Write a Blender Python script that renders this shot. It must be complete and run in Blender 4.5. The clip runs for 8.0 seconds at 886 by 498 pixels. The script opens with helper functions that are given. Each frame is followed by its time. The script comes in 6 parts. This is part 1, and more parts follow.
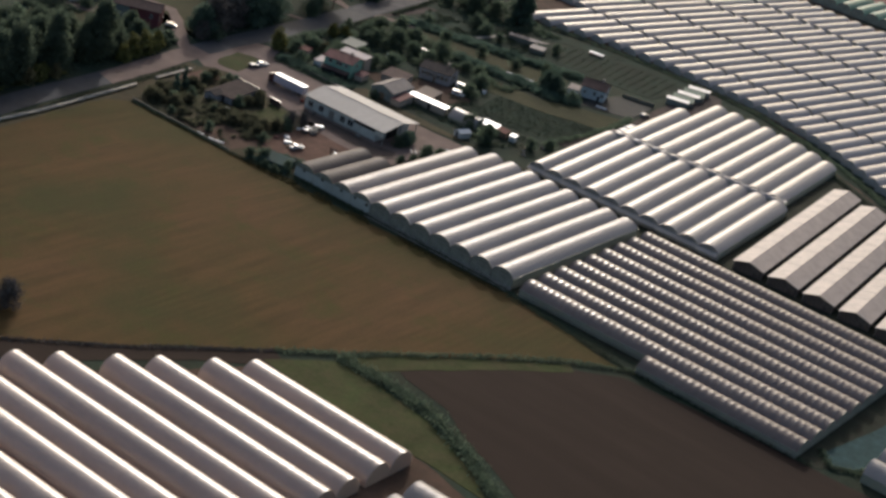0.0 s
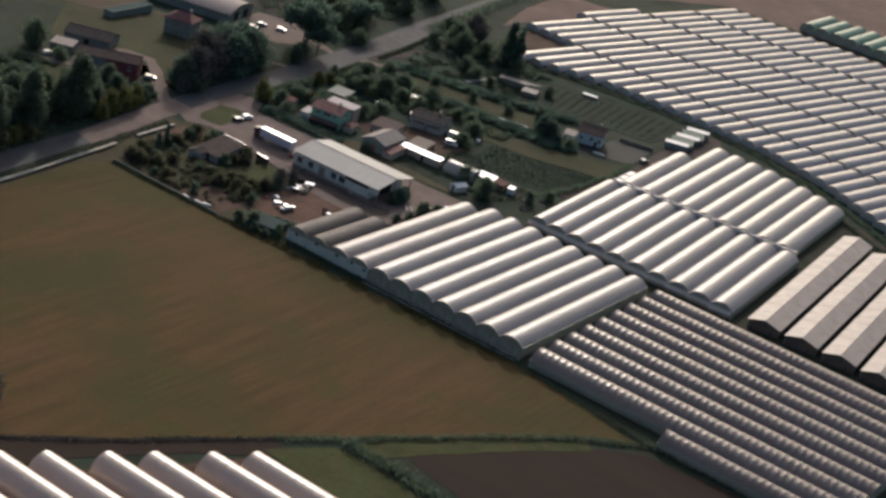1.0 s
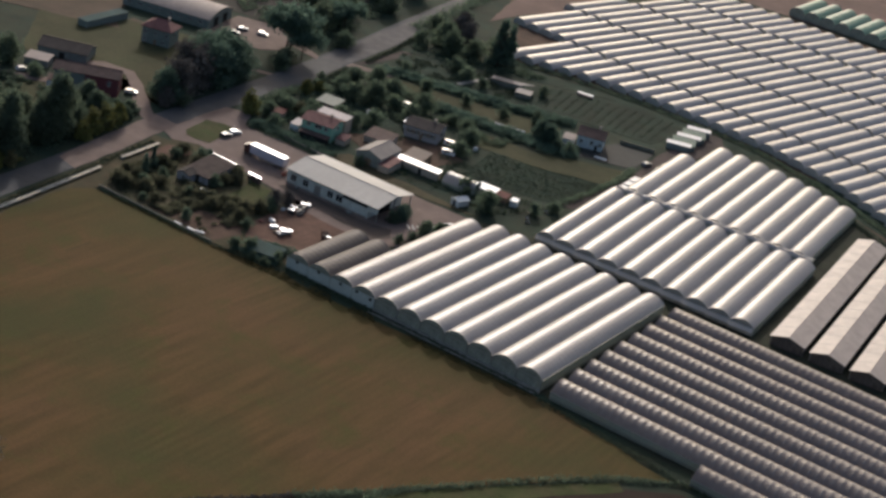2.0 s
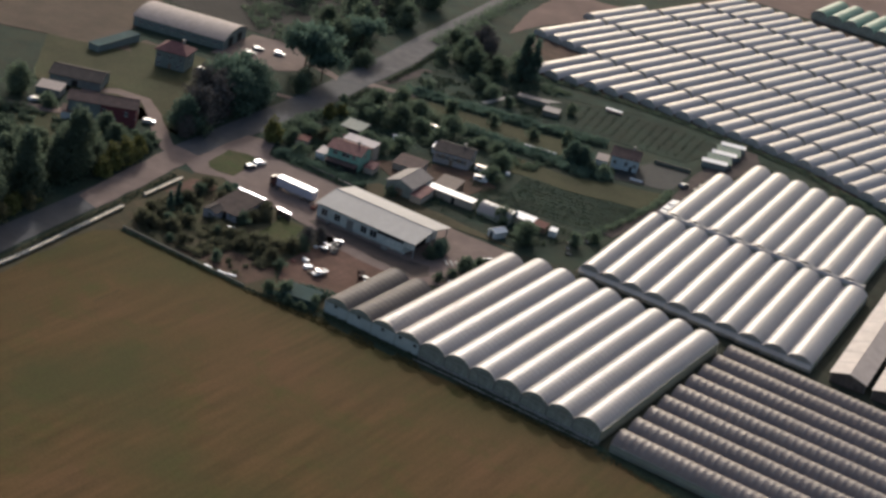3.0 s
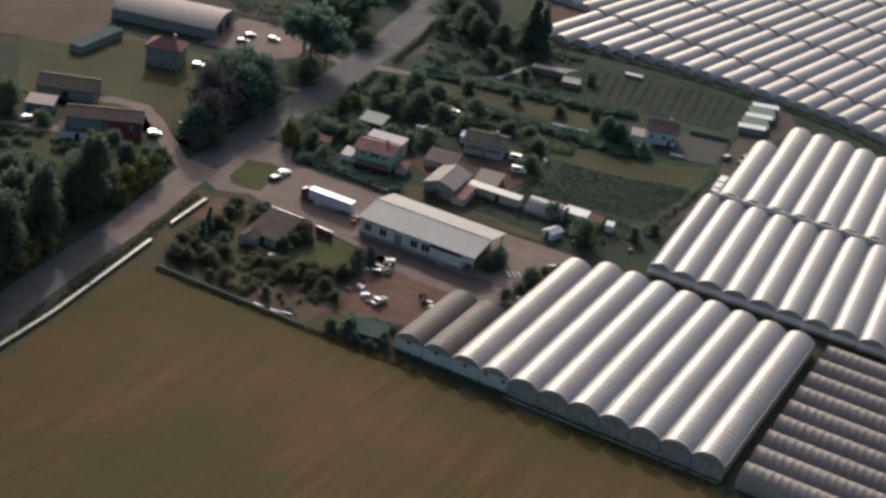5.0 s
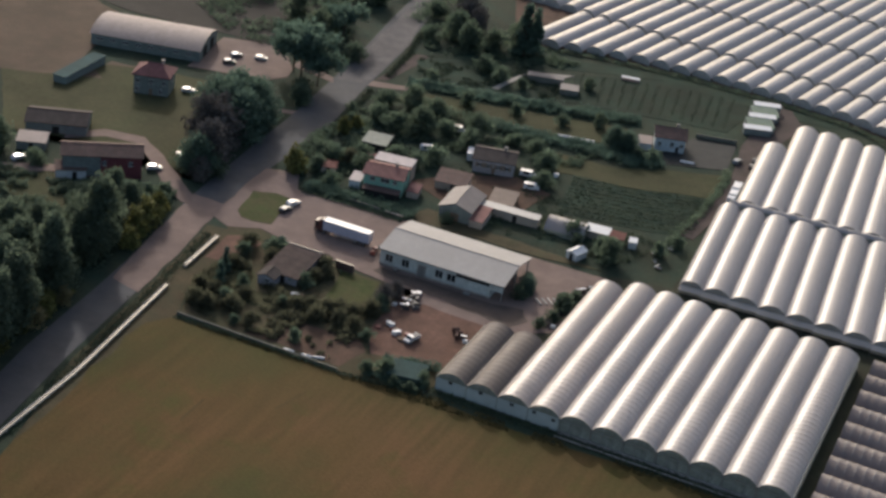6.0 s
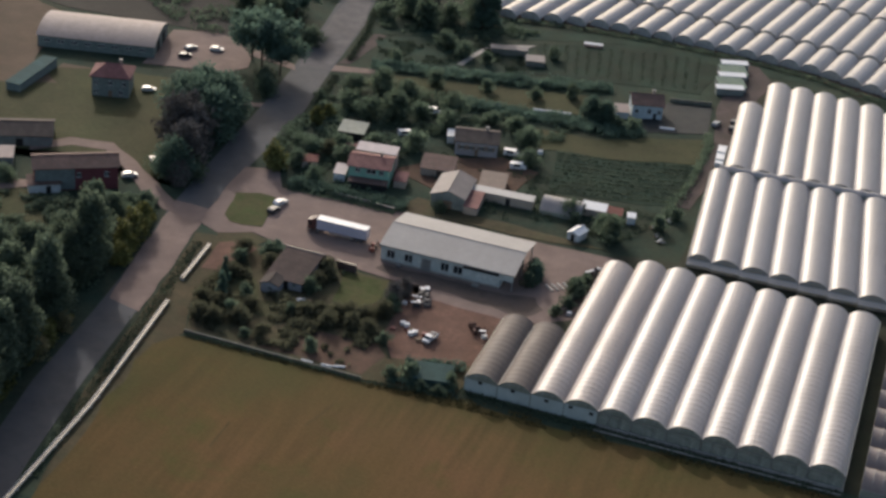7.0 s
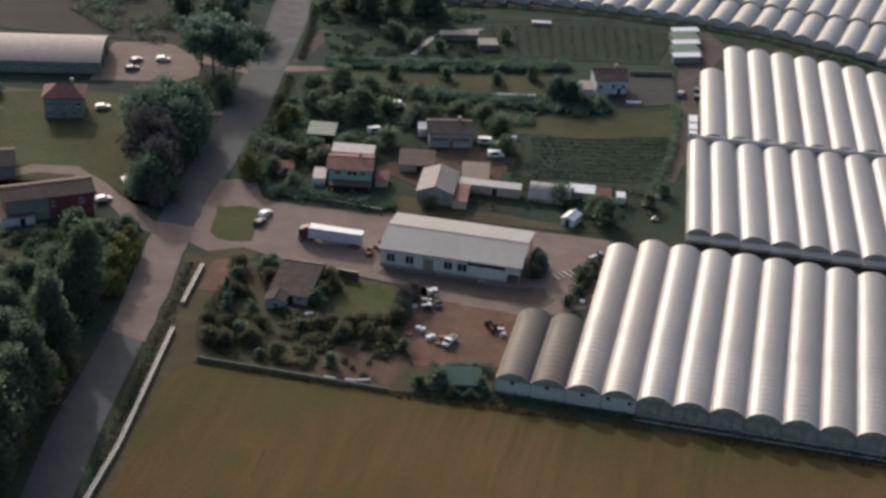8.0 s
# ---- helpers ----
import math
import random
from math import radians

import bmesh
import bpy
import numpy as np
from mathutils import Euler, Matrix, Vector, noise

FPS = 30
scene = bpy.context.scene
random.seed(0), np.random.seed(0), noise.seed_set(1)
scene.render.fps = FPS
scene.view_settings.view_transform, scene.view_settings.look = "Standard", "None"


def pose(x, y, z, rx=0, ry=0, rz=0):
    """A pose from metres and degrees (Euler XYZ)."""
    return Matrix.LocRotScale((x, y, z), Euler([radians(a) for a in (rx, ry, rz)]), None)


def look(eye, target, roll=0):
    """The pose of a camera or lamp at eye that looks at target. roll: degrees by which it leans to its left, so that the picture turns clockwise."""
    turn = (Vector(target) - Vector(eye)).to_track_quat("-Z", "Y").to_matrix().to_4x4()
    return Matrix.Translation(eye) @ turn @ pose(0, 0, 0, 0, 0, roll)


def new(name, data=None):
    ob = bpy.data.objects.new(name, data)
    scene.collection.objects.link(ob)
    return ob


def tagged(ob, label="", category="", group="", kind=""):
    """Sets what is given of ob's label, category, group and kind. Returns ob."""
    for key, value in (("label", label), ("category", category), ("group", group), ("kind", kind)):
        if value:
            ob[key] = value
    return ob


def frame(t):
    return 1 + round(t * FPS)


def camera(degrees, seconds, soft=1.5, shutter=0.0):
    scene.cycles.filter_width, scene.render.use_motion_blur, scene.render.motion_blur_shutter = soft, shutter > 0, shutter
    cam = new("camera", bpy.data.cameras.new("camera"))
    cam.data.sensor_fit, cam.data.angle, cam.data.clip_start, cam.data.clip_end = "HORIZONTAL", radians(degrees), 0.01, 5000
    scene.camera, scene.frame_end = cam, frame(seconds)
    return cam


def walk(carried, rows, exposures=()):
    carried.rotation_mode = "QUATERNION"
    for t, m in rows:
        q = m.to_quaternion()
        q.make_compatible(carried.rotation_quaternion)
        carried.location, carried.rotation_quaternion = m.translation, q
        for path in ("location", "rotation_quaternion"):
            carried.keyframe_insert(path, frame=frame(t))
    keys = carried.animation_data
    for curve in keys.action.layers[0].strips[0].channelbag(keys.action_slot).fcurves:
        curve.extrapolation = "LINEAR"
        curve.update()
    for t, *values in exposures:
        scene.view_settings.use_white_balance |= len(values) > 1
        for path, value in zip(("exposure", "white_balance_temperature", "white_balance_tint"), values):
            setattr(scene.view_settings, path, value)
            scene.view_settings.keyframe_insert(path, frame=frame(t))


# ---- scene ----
cam = camera(29.68, 8.0, soft=3.0)
PATH = [
    (0.0, (286.49, -375.62, 196.10), (65.408, -12.685, 37.205)),
    (0.5, (274.19, -366.60, 196.27), (65.809, -12.440, 36.598)),
    (1.0, (261.60, -358.52, 196.28), (66.294, -12.115, 35.726)),
    (2.5, (220.19, -337.09, 198.26), (65.371, -10.882, 33.102)),
    (3.0, (205.96, -331.19, 198.50), (65.346, -10.605, 32.842)),
    (3.5, (190.87, -326.27, 198.57), (64.054, -10.602, 33.539)),
    (4.0, (175.58, -321.58, 198.63), (63.118, -10.106, 32.537)),
    (4.5, (159.74, -316.17, 198.25), (63.114, -9.204, 30.003)),
    (6.0, (112.10, -304.60, 199.05), (62.889, -7.140, 24.419)),
    (6.5, (95.20, -301.88, 198.51), (62.348, -6.270, 21.981)),
    (7.0, (78.40, -299.81, 197.48), (61.926, -5.285, 18.978)),
    (7.5, (61.54, -298.30, 196.38), (61.689, -4.032, 15.743)),
    (8.0, (44.42, -296.99, 194.73), (61.584, -2.872, 12.550)),
]
walk(cam, [(t, pose(*eye, *turn)) for t, eye, turn in PATH], [(0.0, -0.36), (3.0, -0.07), (6.5, 0.12), (8.0, 0.18)])

# ---- light ----
SUN = Vector((-0.518, 0.743, 0.424)).normalized()
world = bpy.data.worlds.new("sky")
scene.world = world
world.use_nodes = True
wn = world.node_tree
sky = wn.nodes.new("ShaderNodeTexSky")
sky.sky_type = "NISHITA"
sky.sun_disc = False
sky.sun_elevation = math.asin(SUN.z)
sky.sun_rotation = math.atan2(SUN.x, SUN.y)
sky.air_density, sky.dust_density, sky.ozone_density = 1.0, 4.5, 1.0
wn.links.new(sky.outputs[0], wn.nodes["Background"].inputs[0])
wn.nodes["Background"].inputs[1].default_value = 0.15
lamp = bpy.data.lights.new("sun", "SUN")
lamp.energy, lamp.angle, lamp.color = 2.2, radians(0.6), (1.0, 0.935, 0.89)
sun = new("sun", lamp)
sun.matrix_world = look(SUN * 600, (0, 0, 0))

# ---- materials ----
def ramp(nt, fac, stops):
    r = nt.nodes.new("ShaderNodeValToRGB")
    e = r.color_ramp.elements
    while len(e) < len(stops):
        e.new(0.5)
    for el, (pos, col) in zip(e, stops):
        el.position, el.color = pos, (*col, 1)
    nt.links.new(fac, r.inputs[0])
    return r.outputs[0]


def noise_at(nt, vec, scale, detail=4, rough=0.6, stretch=(1, 1, 1), turn=0.0):
    m = nt.nodes.new("ShaderNodeMapping")
    m.inputs["Scale"].default_value = stretch
    m.inputs["Rotation"].default_value = (0, 0, turn)
    nt.links.new(vec, m.inputs[0])
    n = nt.nodes.new("ShaderNodeTexNoise")
    n.inputs["Scale"].default_value, n.inputs["Detail"].default_value, n.inputs["Roughness"].default_value = scale, detail, rough
    nt.links.new(m.outputs[0], n.inputs["Vector"])
    return n.outputs[0]


def mixed(nt, fac, a, b, mode="MIX"):
    m = nt.nodes.new("ShaderNodeMix")
    m.data_type, m.blend_type = "RGBA", mode
    for sock, val in ((m.inputs[0], fac), (m.inputs[6], a), (m.inputs[7], b)):
        if isinstance(val, (int, float)):
            sock.default_value = val
        elif isinstance(val, tuple):
            sock.default_value = (*val, 1)
        else:
            nt.links.new(val, sock)
    return m.outputs[2]


def scaled(c, k):
    return tuple(min(1, v * k) for v in c)


def material(name, color, rough=0.8, big=0.15, fine=2.5, var=0.3, bump=0.3, metal=0.0, spec=0.4, second=None, amount=0.5,
             stretch=(1, 1, 1), turn=0.0, per_object=0.0, per_island=0.0, coat=0.0, sheer=0.0):
    """Colour with two scales of variation; second: a stain colour laid on in patches."""
    mt = bpy.data.materials.new(name)
    mt.use_nodes = True
    nt = mt.node_tree
    bs = nt.nodes["Principled BSDF"]
    vec = nt.nodes.new("ShaderNodeTexCoord").outputs["Object"]
    a = noise_at(nt, vec, big, 5, 0.6, stretch, turn)
    b = noise_at(nt, vec, fine, 3, 0.7, stretch, turn)
    col = ramp(nt, a, [(0.3, scaled(color, 1 - var)), (0.7, scaled(color, 1 + var))])
    if second:
        s = noise_at(nt, vec, big * 2.3, 6, 0.65, stretch, turn)
        f = ramp(nt, s, [(0.5 - 0.12, (0, 0, 0)), (0.62, (amount, amount, amount))])
        col = mixed(nt, f, col, second)
    fr = ramp(nt, b, [(0.3, (1 - var * 0.7,) * 3), (0.7, (1 + 0,) * 3)])
    col = mixed(nt, 1.0, col, fr, "MULTIPLY")
    if per_object:
        oi = nt.nodes.new("ShaderNodeObjectInfo")
        col = mixed(nt, 1.0, col, ramp(nt, oi.outputs["Random"], [(0, (1 - per_object,) * 3), (1, (1, 1, 1))]), "MULTIPLY")
    if per_island:
        gi = nt.nodes.new("ShaderNodeNewGeometry")
        col = mixed(nt, 1.0, col, ramp(nt, gi.outputs["Random Per Island"], [(0, (1 - per_island,) * 3), (1, (1, 1, 1))]), "MULTIPLY")
    nt.links.new(col, bs.inputs["Base Color"])
    bs.inputs["Roughness"].default_value, bs.inputs["Metallic"].default_value = rough, metal
    bs.inputs["Specular IOR Level"].default_value = spec
    bs.inputs["Coat Weight"].default_value = coat
    if bump:
        bp = nt.nodes.new("ShaderNodeBump")
        bp.inputs["Strength"].default_value, bp.inputs["Distance"].default_value = bump, 0.15
        nt.links.new(b, bp.inputs["Height"])
        nt.links.new(bp.outputs[0], bs.inputs["Normal"])
    if sheer:
        tr = nt.nodes.new("ShaderNodeBsdfTranslucent")
        nt.links.new(col, tr.inputs[0])
        mx = nt.nodes.new("ShaderNodeMixShader")
        mx.inputs[0].default_value = sheer
        nt.links.new(bs.outputs[0], mx.inputs[1])
        nt.links.new(tr.outputs[0], mx.inputs[2])
        nt.links.new(mx.outputs[0], nt.nodes["Material Output"].inputs[0])
    return mt


def film_material(name, color, rough, dirt, spec=0.5, wrinkle=0.08, glow=(0.25, 0.237, 0.228)):
    """Greenhouse film: glossy, a little see-through grey, dirty in streaks that run down the arch."""
    mt = material(name, color, rough, 0.08, 0.9, 0.12, wrinkle, 0, spec, dirt, 0.35, (1, 1, 1), 0, 0.12)
    nt = mt.node_tree
    bs = nt.nodes["Principled BSDF"]
    vec = nt.nodes.new("ShaderNodeTexCoord").outputs["Object"]
    n = noise_at(nt, vec, 0.5, 4, 0.6)
    r = ramp(nt, n, [(0.3, (rough - 0.05,) * 3), (0.7, (rough + 0.08,) * 3)])
    nt.links.new(r, bs.inputs["Roughness"])
    veil = nt.nodes.new("ShaderNodeBsdfTranslucent")
    nt.links.new(ramp(nt, n, [(0.3, scaled(glow, 0.9)), (0.7, glow)]), veil.inputs[0])
    both = nt.nodes.new("ShaderNodeAddShader")
    nt.links.new(bs.outputs[0], both.inputs[0])
    nt.links.new(veil.outputs[0], both.inputs[1])
    nt.links.new(both.outputs[0], nt.nodes["Material Output"].inputs[0])
    return mt


FILM = film_material("greenhouse film", (0.315, 0.29, 0.284), 0.43, (0.268, 0.245, 0.237), 0.5, 0.2, (0.3, 0.278, 0.27))
FILM_PINK = film_material("wrinkled pinkish film", (0.345, 0.3, 0.28), 0.46, (0.285, 0.247, 0.23), 0.5, 0.4, (0.31, 0.275, 0.255))
FILM_WARM = film_material("warm stained film", (0.36, 0.295, 0.26), 0.37, (0.29, 0.235, 0.205), 1.0, 0.2, (0.38, 0.32, 0.285))
FILM_SMOOTH = film_material("smooth whitish film", (0.215, 0.207, 0.217), 0.37, (0.188, 0.18, 0.188), 0.36, 0.05, (0.4, 0.38, 0.39))
FILM_FAR = film_material("old greenhouse film", (0.29, 0.28, 0.285), 0.3, (0.243, 0.232, 0.235), 0.45, 0.14)
FILM_DULL = film_material("dusty ribbed film", (0.195, 0.163, 0.152), 0.28, (0.162, 0.136, 0.126), 0.28, 0.08, (0.2, 0.166, 0.158))
FILM_GREY = film_material("grey shade film", (0.15, 0.125, 0.11), 0.65, (0.118, 0.096, 0.083), 0.2, 0.08, (0.06, 0.055, 0.05))
FILM_GREEN = film_material("green shade film", (0.06, 0.2, 0.14), 0.45, (0.05, 0.12, 0.09), 0.3, 0.08, (0.04, 0.14, 0.1))
END_FILM = material("end wall film", (0.32, 0.33, 0.285), 0.5, 0.3, 3, 0.25, 0.1, 0, 0.4, (0.1, 0.12, 0.09), 0.5)
END_PALE = material("pale end panel", (0.5, 0.46, 0.42), 0.6, 0.3, 3, 0.2, 0.05, 0, 0.3, (0.24, 0.22, 0.2), 0.5)
END_WHITE = material("white end panel", (0.44, 0.48, 0.46), 0.6, 0.3, 3, 0.12, 0.05, 0, 0.3, (0.35, 0.38, 0.36), 0.4)
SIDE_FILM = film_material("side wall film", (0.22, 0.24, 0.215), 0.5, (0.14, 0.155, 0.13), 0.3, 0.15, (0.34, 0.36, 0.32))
GALV = material("galvanised steel", (0.35, 0.35, 0.34), 0.45, 0.5, 4, 0.15, 0.05, 0.6)
GRASS = material("rough grass", (0.032, 0.053, 0.037), 0.95, 0.04, 0.9, 0.45, 0.6, 0, 0.1, (0.056, 0.058, 0.036), 0.6)
MEADOW = material("meadow grass", (0.062, 0.067, 0.033), 0.95, 0.03, 0.8, 0.35, 0.5, 0, 0.1, (0.085, 0.077, 0.042), 0.6)
DARK_GRASS = material("dark verge grass", (0.027, 0.05, 0.035), 0.95, 0.08, 1.2, 0.4, 0.6, 0, 0.1, (0.046, 0.056, 0.032), 0.4)
PLOUGH = material("ploughed soil", (0.044, 0.03, 0.023), 0.95, 0.05, 1.0, 0.18, 0.5, 0, 0.1, (0.036, 0.026, 0.02), 0.4, (0.25, 2.0, 1), 0.9)
SOIL = material("bare brown soil", (0.12, 0.075, 0.055), 0.95, 0.1, 1.5, 0.3, 0.4, 0, 0.1, (0.075, 0.06, 0.045), 0.5)
RED_SOIL = material("reddish packed earth", (0.172, 0.1, 0.075), 0.95, 0.12, 1.2, 0.3, 0.4, 0, 0.1, (0.11, 0.073, 0.057), 0.5)
PINK_SOIL = material("dry pinkish soil", (0.2, 0.135, 0.115), 0.95, 0.05, 1.0, 0.2, 0.3, 0, 0.1, (0.15, 0.11, 0.09), 0.5)
GRAVEL = material("pale gravel yard", (0.215, 0.158, 0.137), 0.92, 0.12, 2.0, 0.2, 0.35, 0, 0.15, (0.18, 0.137, 0.12), 0.6)
ASPHALT = material("worn grey asphalt", (0.064, 0.067, 0.074), 0.85, 0.15, 3.0, 0.16, 0.2, 0, 0.25, (0.085, 0.083, 0.086), 0.5)
DUSTY = material("dusty grey asphalt", (0.125, 0.116, 0.116), 0.9, 0.1, 2.0, 0.2, 0.2, 0, 0.2, (0.075, 0.074, 0.079), 0.6)
CONCRETE = material("concrete", (0.36, 0.33, 0.3), 0.8, 0.4, 4, 0.18, 0.2, 0, 0.3, (0.22, 0.2, 0.17), 0.5)
WHITE = material("white painted metal", (0.72, 0.73, 0.74), 0.35, 0.4, 3, 0.06, 0.03, 0, 0.5, (0.55, 0.54, 0.52), 0.3)
WALL_WHITE = material("white render", (0.6, 0.62, 0.62), 0.85, 0.5, 4, 0.1, 0.1, 0, 0.2, (0.42, 0.43, 0.42), 0.5)
WALL_CREAM = material("cream render", (0.36, 0.31, 0.26), 0.85, 0.5, 4, 0.12, 0.1, 0, 0.2, (0.36, 0.3, 0.25), 0.4)
WALL_GREEN = material("sea-green render", (0.21, 0.39, 0.32), 0.85, 0.5, 4, 0.1, 0.1, 0, 0.2, (0.17, 0.33, 0.27), 0.4)
WALL_RED = material("dark red render", (0.16, 0.052, 0.06), 0.85, 0.5, 4, 0.12, 0.1, 0, 0.2, (0.16, 0.05, 0.05), 0.4)
WALL_BLUE = material("pale blue-grey render", (0.47, 0.54, 0.58), 0.85, 0.5, 4, 0.1, 0.1, 0, 0.2, (0.3, 0.34, 0.36), 0.4)
ROOF_SHEET = material("pale grey roof sheet", (0.3, 0.288, 0.28), 0.6, 0.12, 1.5, 0.1, 0.05, 0.0, 0.3, (0.25, 0.24, 0.23), 0.5)
ROOF_BEIGE = material("weathered cement roof", (0.47, 0.39, 0.34), 0.6, 0.12, 1.5, 0.12, 0.1, 0, 0.35, (0.33, 0.275, 0.24), 0.5)
ROOF_TILE = material("terracotta tiles", (0.2, 0.078, 0.062), 0.85, 0.4, 5, 0.3, 0.4, 0, 0.2, (0.14, 0.06, 0.05), 0.6, (1, 3, 1))
ROOF_BROWN = material("brown aged tiles", (0.15, 0.092, 0.08), 0.85, 0.4, 5, 0.3, 0.4, 0, 0.2, (0.1, 0.08, 0.07), 0.6)
ROOF_TAN = material("tan roof sheet", (0.21, 0.16, 0.13), 0.8, 0.4, 4, 0.15, 0.1, 0, 0.3, (0.24, 0.18, 0.14), 0.5)
GLASS = material("dark window glass", (0.02, 0.025, 0.03), 0.12, 1, 5, 0.1, 0.0, 0, 0.6)
DARK = material("dark opening", (0.03, 0.03, 0.03), 0.9, 1, 5, 0.3, 0.0, 0, 0.1)
BLACK = material("black rubber", (0.02, 0.02, 0.022), 0.7, 1, 8, 0.2, 0.1, 0, 0.3)
STEEL = material("dark machine steel", (0.095, 0.09, 0.092), 0.55, 1, 6, 0.3, 0.1, 0.1)
CAB = material("dark red truck paint", (0.06, 0.014, 0.018), 0.5, 0.6, 4, 0.1, 0.0, 0, 0.5, None, 0.5, (1, 1, 1), 0, 0, 0, 0.5)
# sides bluer and darker than the white roof, with their shade in the colour
TRAILER = material("trailer side with blue-grey shade", (0.46, 0.455, 0.54), 0.35, 0.4, 3, 0.06, 0.03, 0, 0.5, (0.3, 0.31, 0.39), 0.4)
CAR_WHITE = material("white car paint", (0.7, 0.7, 0.7), 0.25, 0.6, 4, 0.04, 0.0, 0, 0.5, None, 0.5, (1, 1, 1), 0, 0, 0, 0.6)
CAR_GREY = material("grey car paint", (0.2, 0.22, 0.24), 0.4, 0.6, 4, 0.04, 0.0, 0.3, 0.5, None, 0.5, (1, 1, 1), 0, 0, 0, 0.2)
CAR_DARK = material("dark car paint", (0.03, 0.035, 0.045), 0.4, 0.6, 4, 0.04, 0.0, 0.2, 0.5, None, 0.5, (1, 1, 1), 0, 0, 0, 0.2)
RUSTY = material("rusty dark iron", (0.085, 0.04, 0.032), 0.8, 0.8, 6, 0.3, 0.1, 0.2, 0.3, (0.04, 0.03, 0.03), 0.5)
RED_PAINT = material("faded red paint", (0.2, 0.045, 0.038), 0.5, 0.6, 4, 0.2, 0.0, 0, 0.4, (0.2, 0.07, 0.05), 0.5)
BLUE_SHEET = material("blue-green sheeting", (0.042, 0.088, 0.09), 0.9, 0.3, 2, 0.3, 0.2, 0, 0.15, (0.02, 0.06, 0.06), 0.5)
WOOD = material("weathered wood", (0.22, 0.16, 0.11), 0.85, 0.6, 6, 0.25, 0.2, 0, 0.2, (0.14, 0.1, 0.08), 0.5)
BARK = material("bark", (0.08, 0.06, 0.045), 0.95, 1, 5, 0.3, 0.5, 0, 0.1)
LEAF = material("dark green leaves", (0.172, 0.235, 0.165), 0.75, 0.25, 2, 0.25, 0, 0, 0.2, None, 0.5, (1, 1, 1), 0, 0.25, 0.3, 0, 0.6)
LEAF_PINE = material("pine needles", (0.15, 0.23, 0.18), 0.8, 0.25, 2, 0.25, 0, 0, 0.15, None, 0.5, (1, 1, 1), 0, 0.25, 0.3, 0, 0.55)
LEAF_YELLOW = material("yellow-green leaves", (0.24, 0.245, 0.085), 0.75, 0.25, 2, 0.25, 0, 0, 0.2, None, 0.5, (1, 1, 1), 0, 0.25, 0.5, 0, 0.3)
LEAF_BARE = material("purple-brown twigs", (0.2, 0.185, 0.175), 0.9, 0.25, 2, 0.25, 0, 0, 0.1, None, 0.5, (1, 1, 1), 0, 0.25, 0.5, 0, 0.15)
LEAF_CROP = material("low crop leaves", (0.11, 0.145, 0.09), 0.8, 0.25, 2, 0.3, 0, 0, 0.15, None, 0.5, (1, 1, 1), 0, 0.2, 0.5, 0, 0.2)
STRAW = material("dry grass tufts", (0.15, 0.12, 0.05), 0.9, 0.1, 2, 0.3, 0, 0, 0.1, None, 0.5, (1, 1, 1), 0, 0, 0.5, 0, 0.2)
WATER = material("ditch water", (0.03, 0.04, 0.04), 0.04, 0.3, 1.5, 0.2, 0.0, 0, 0.5)


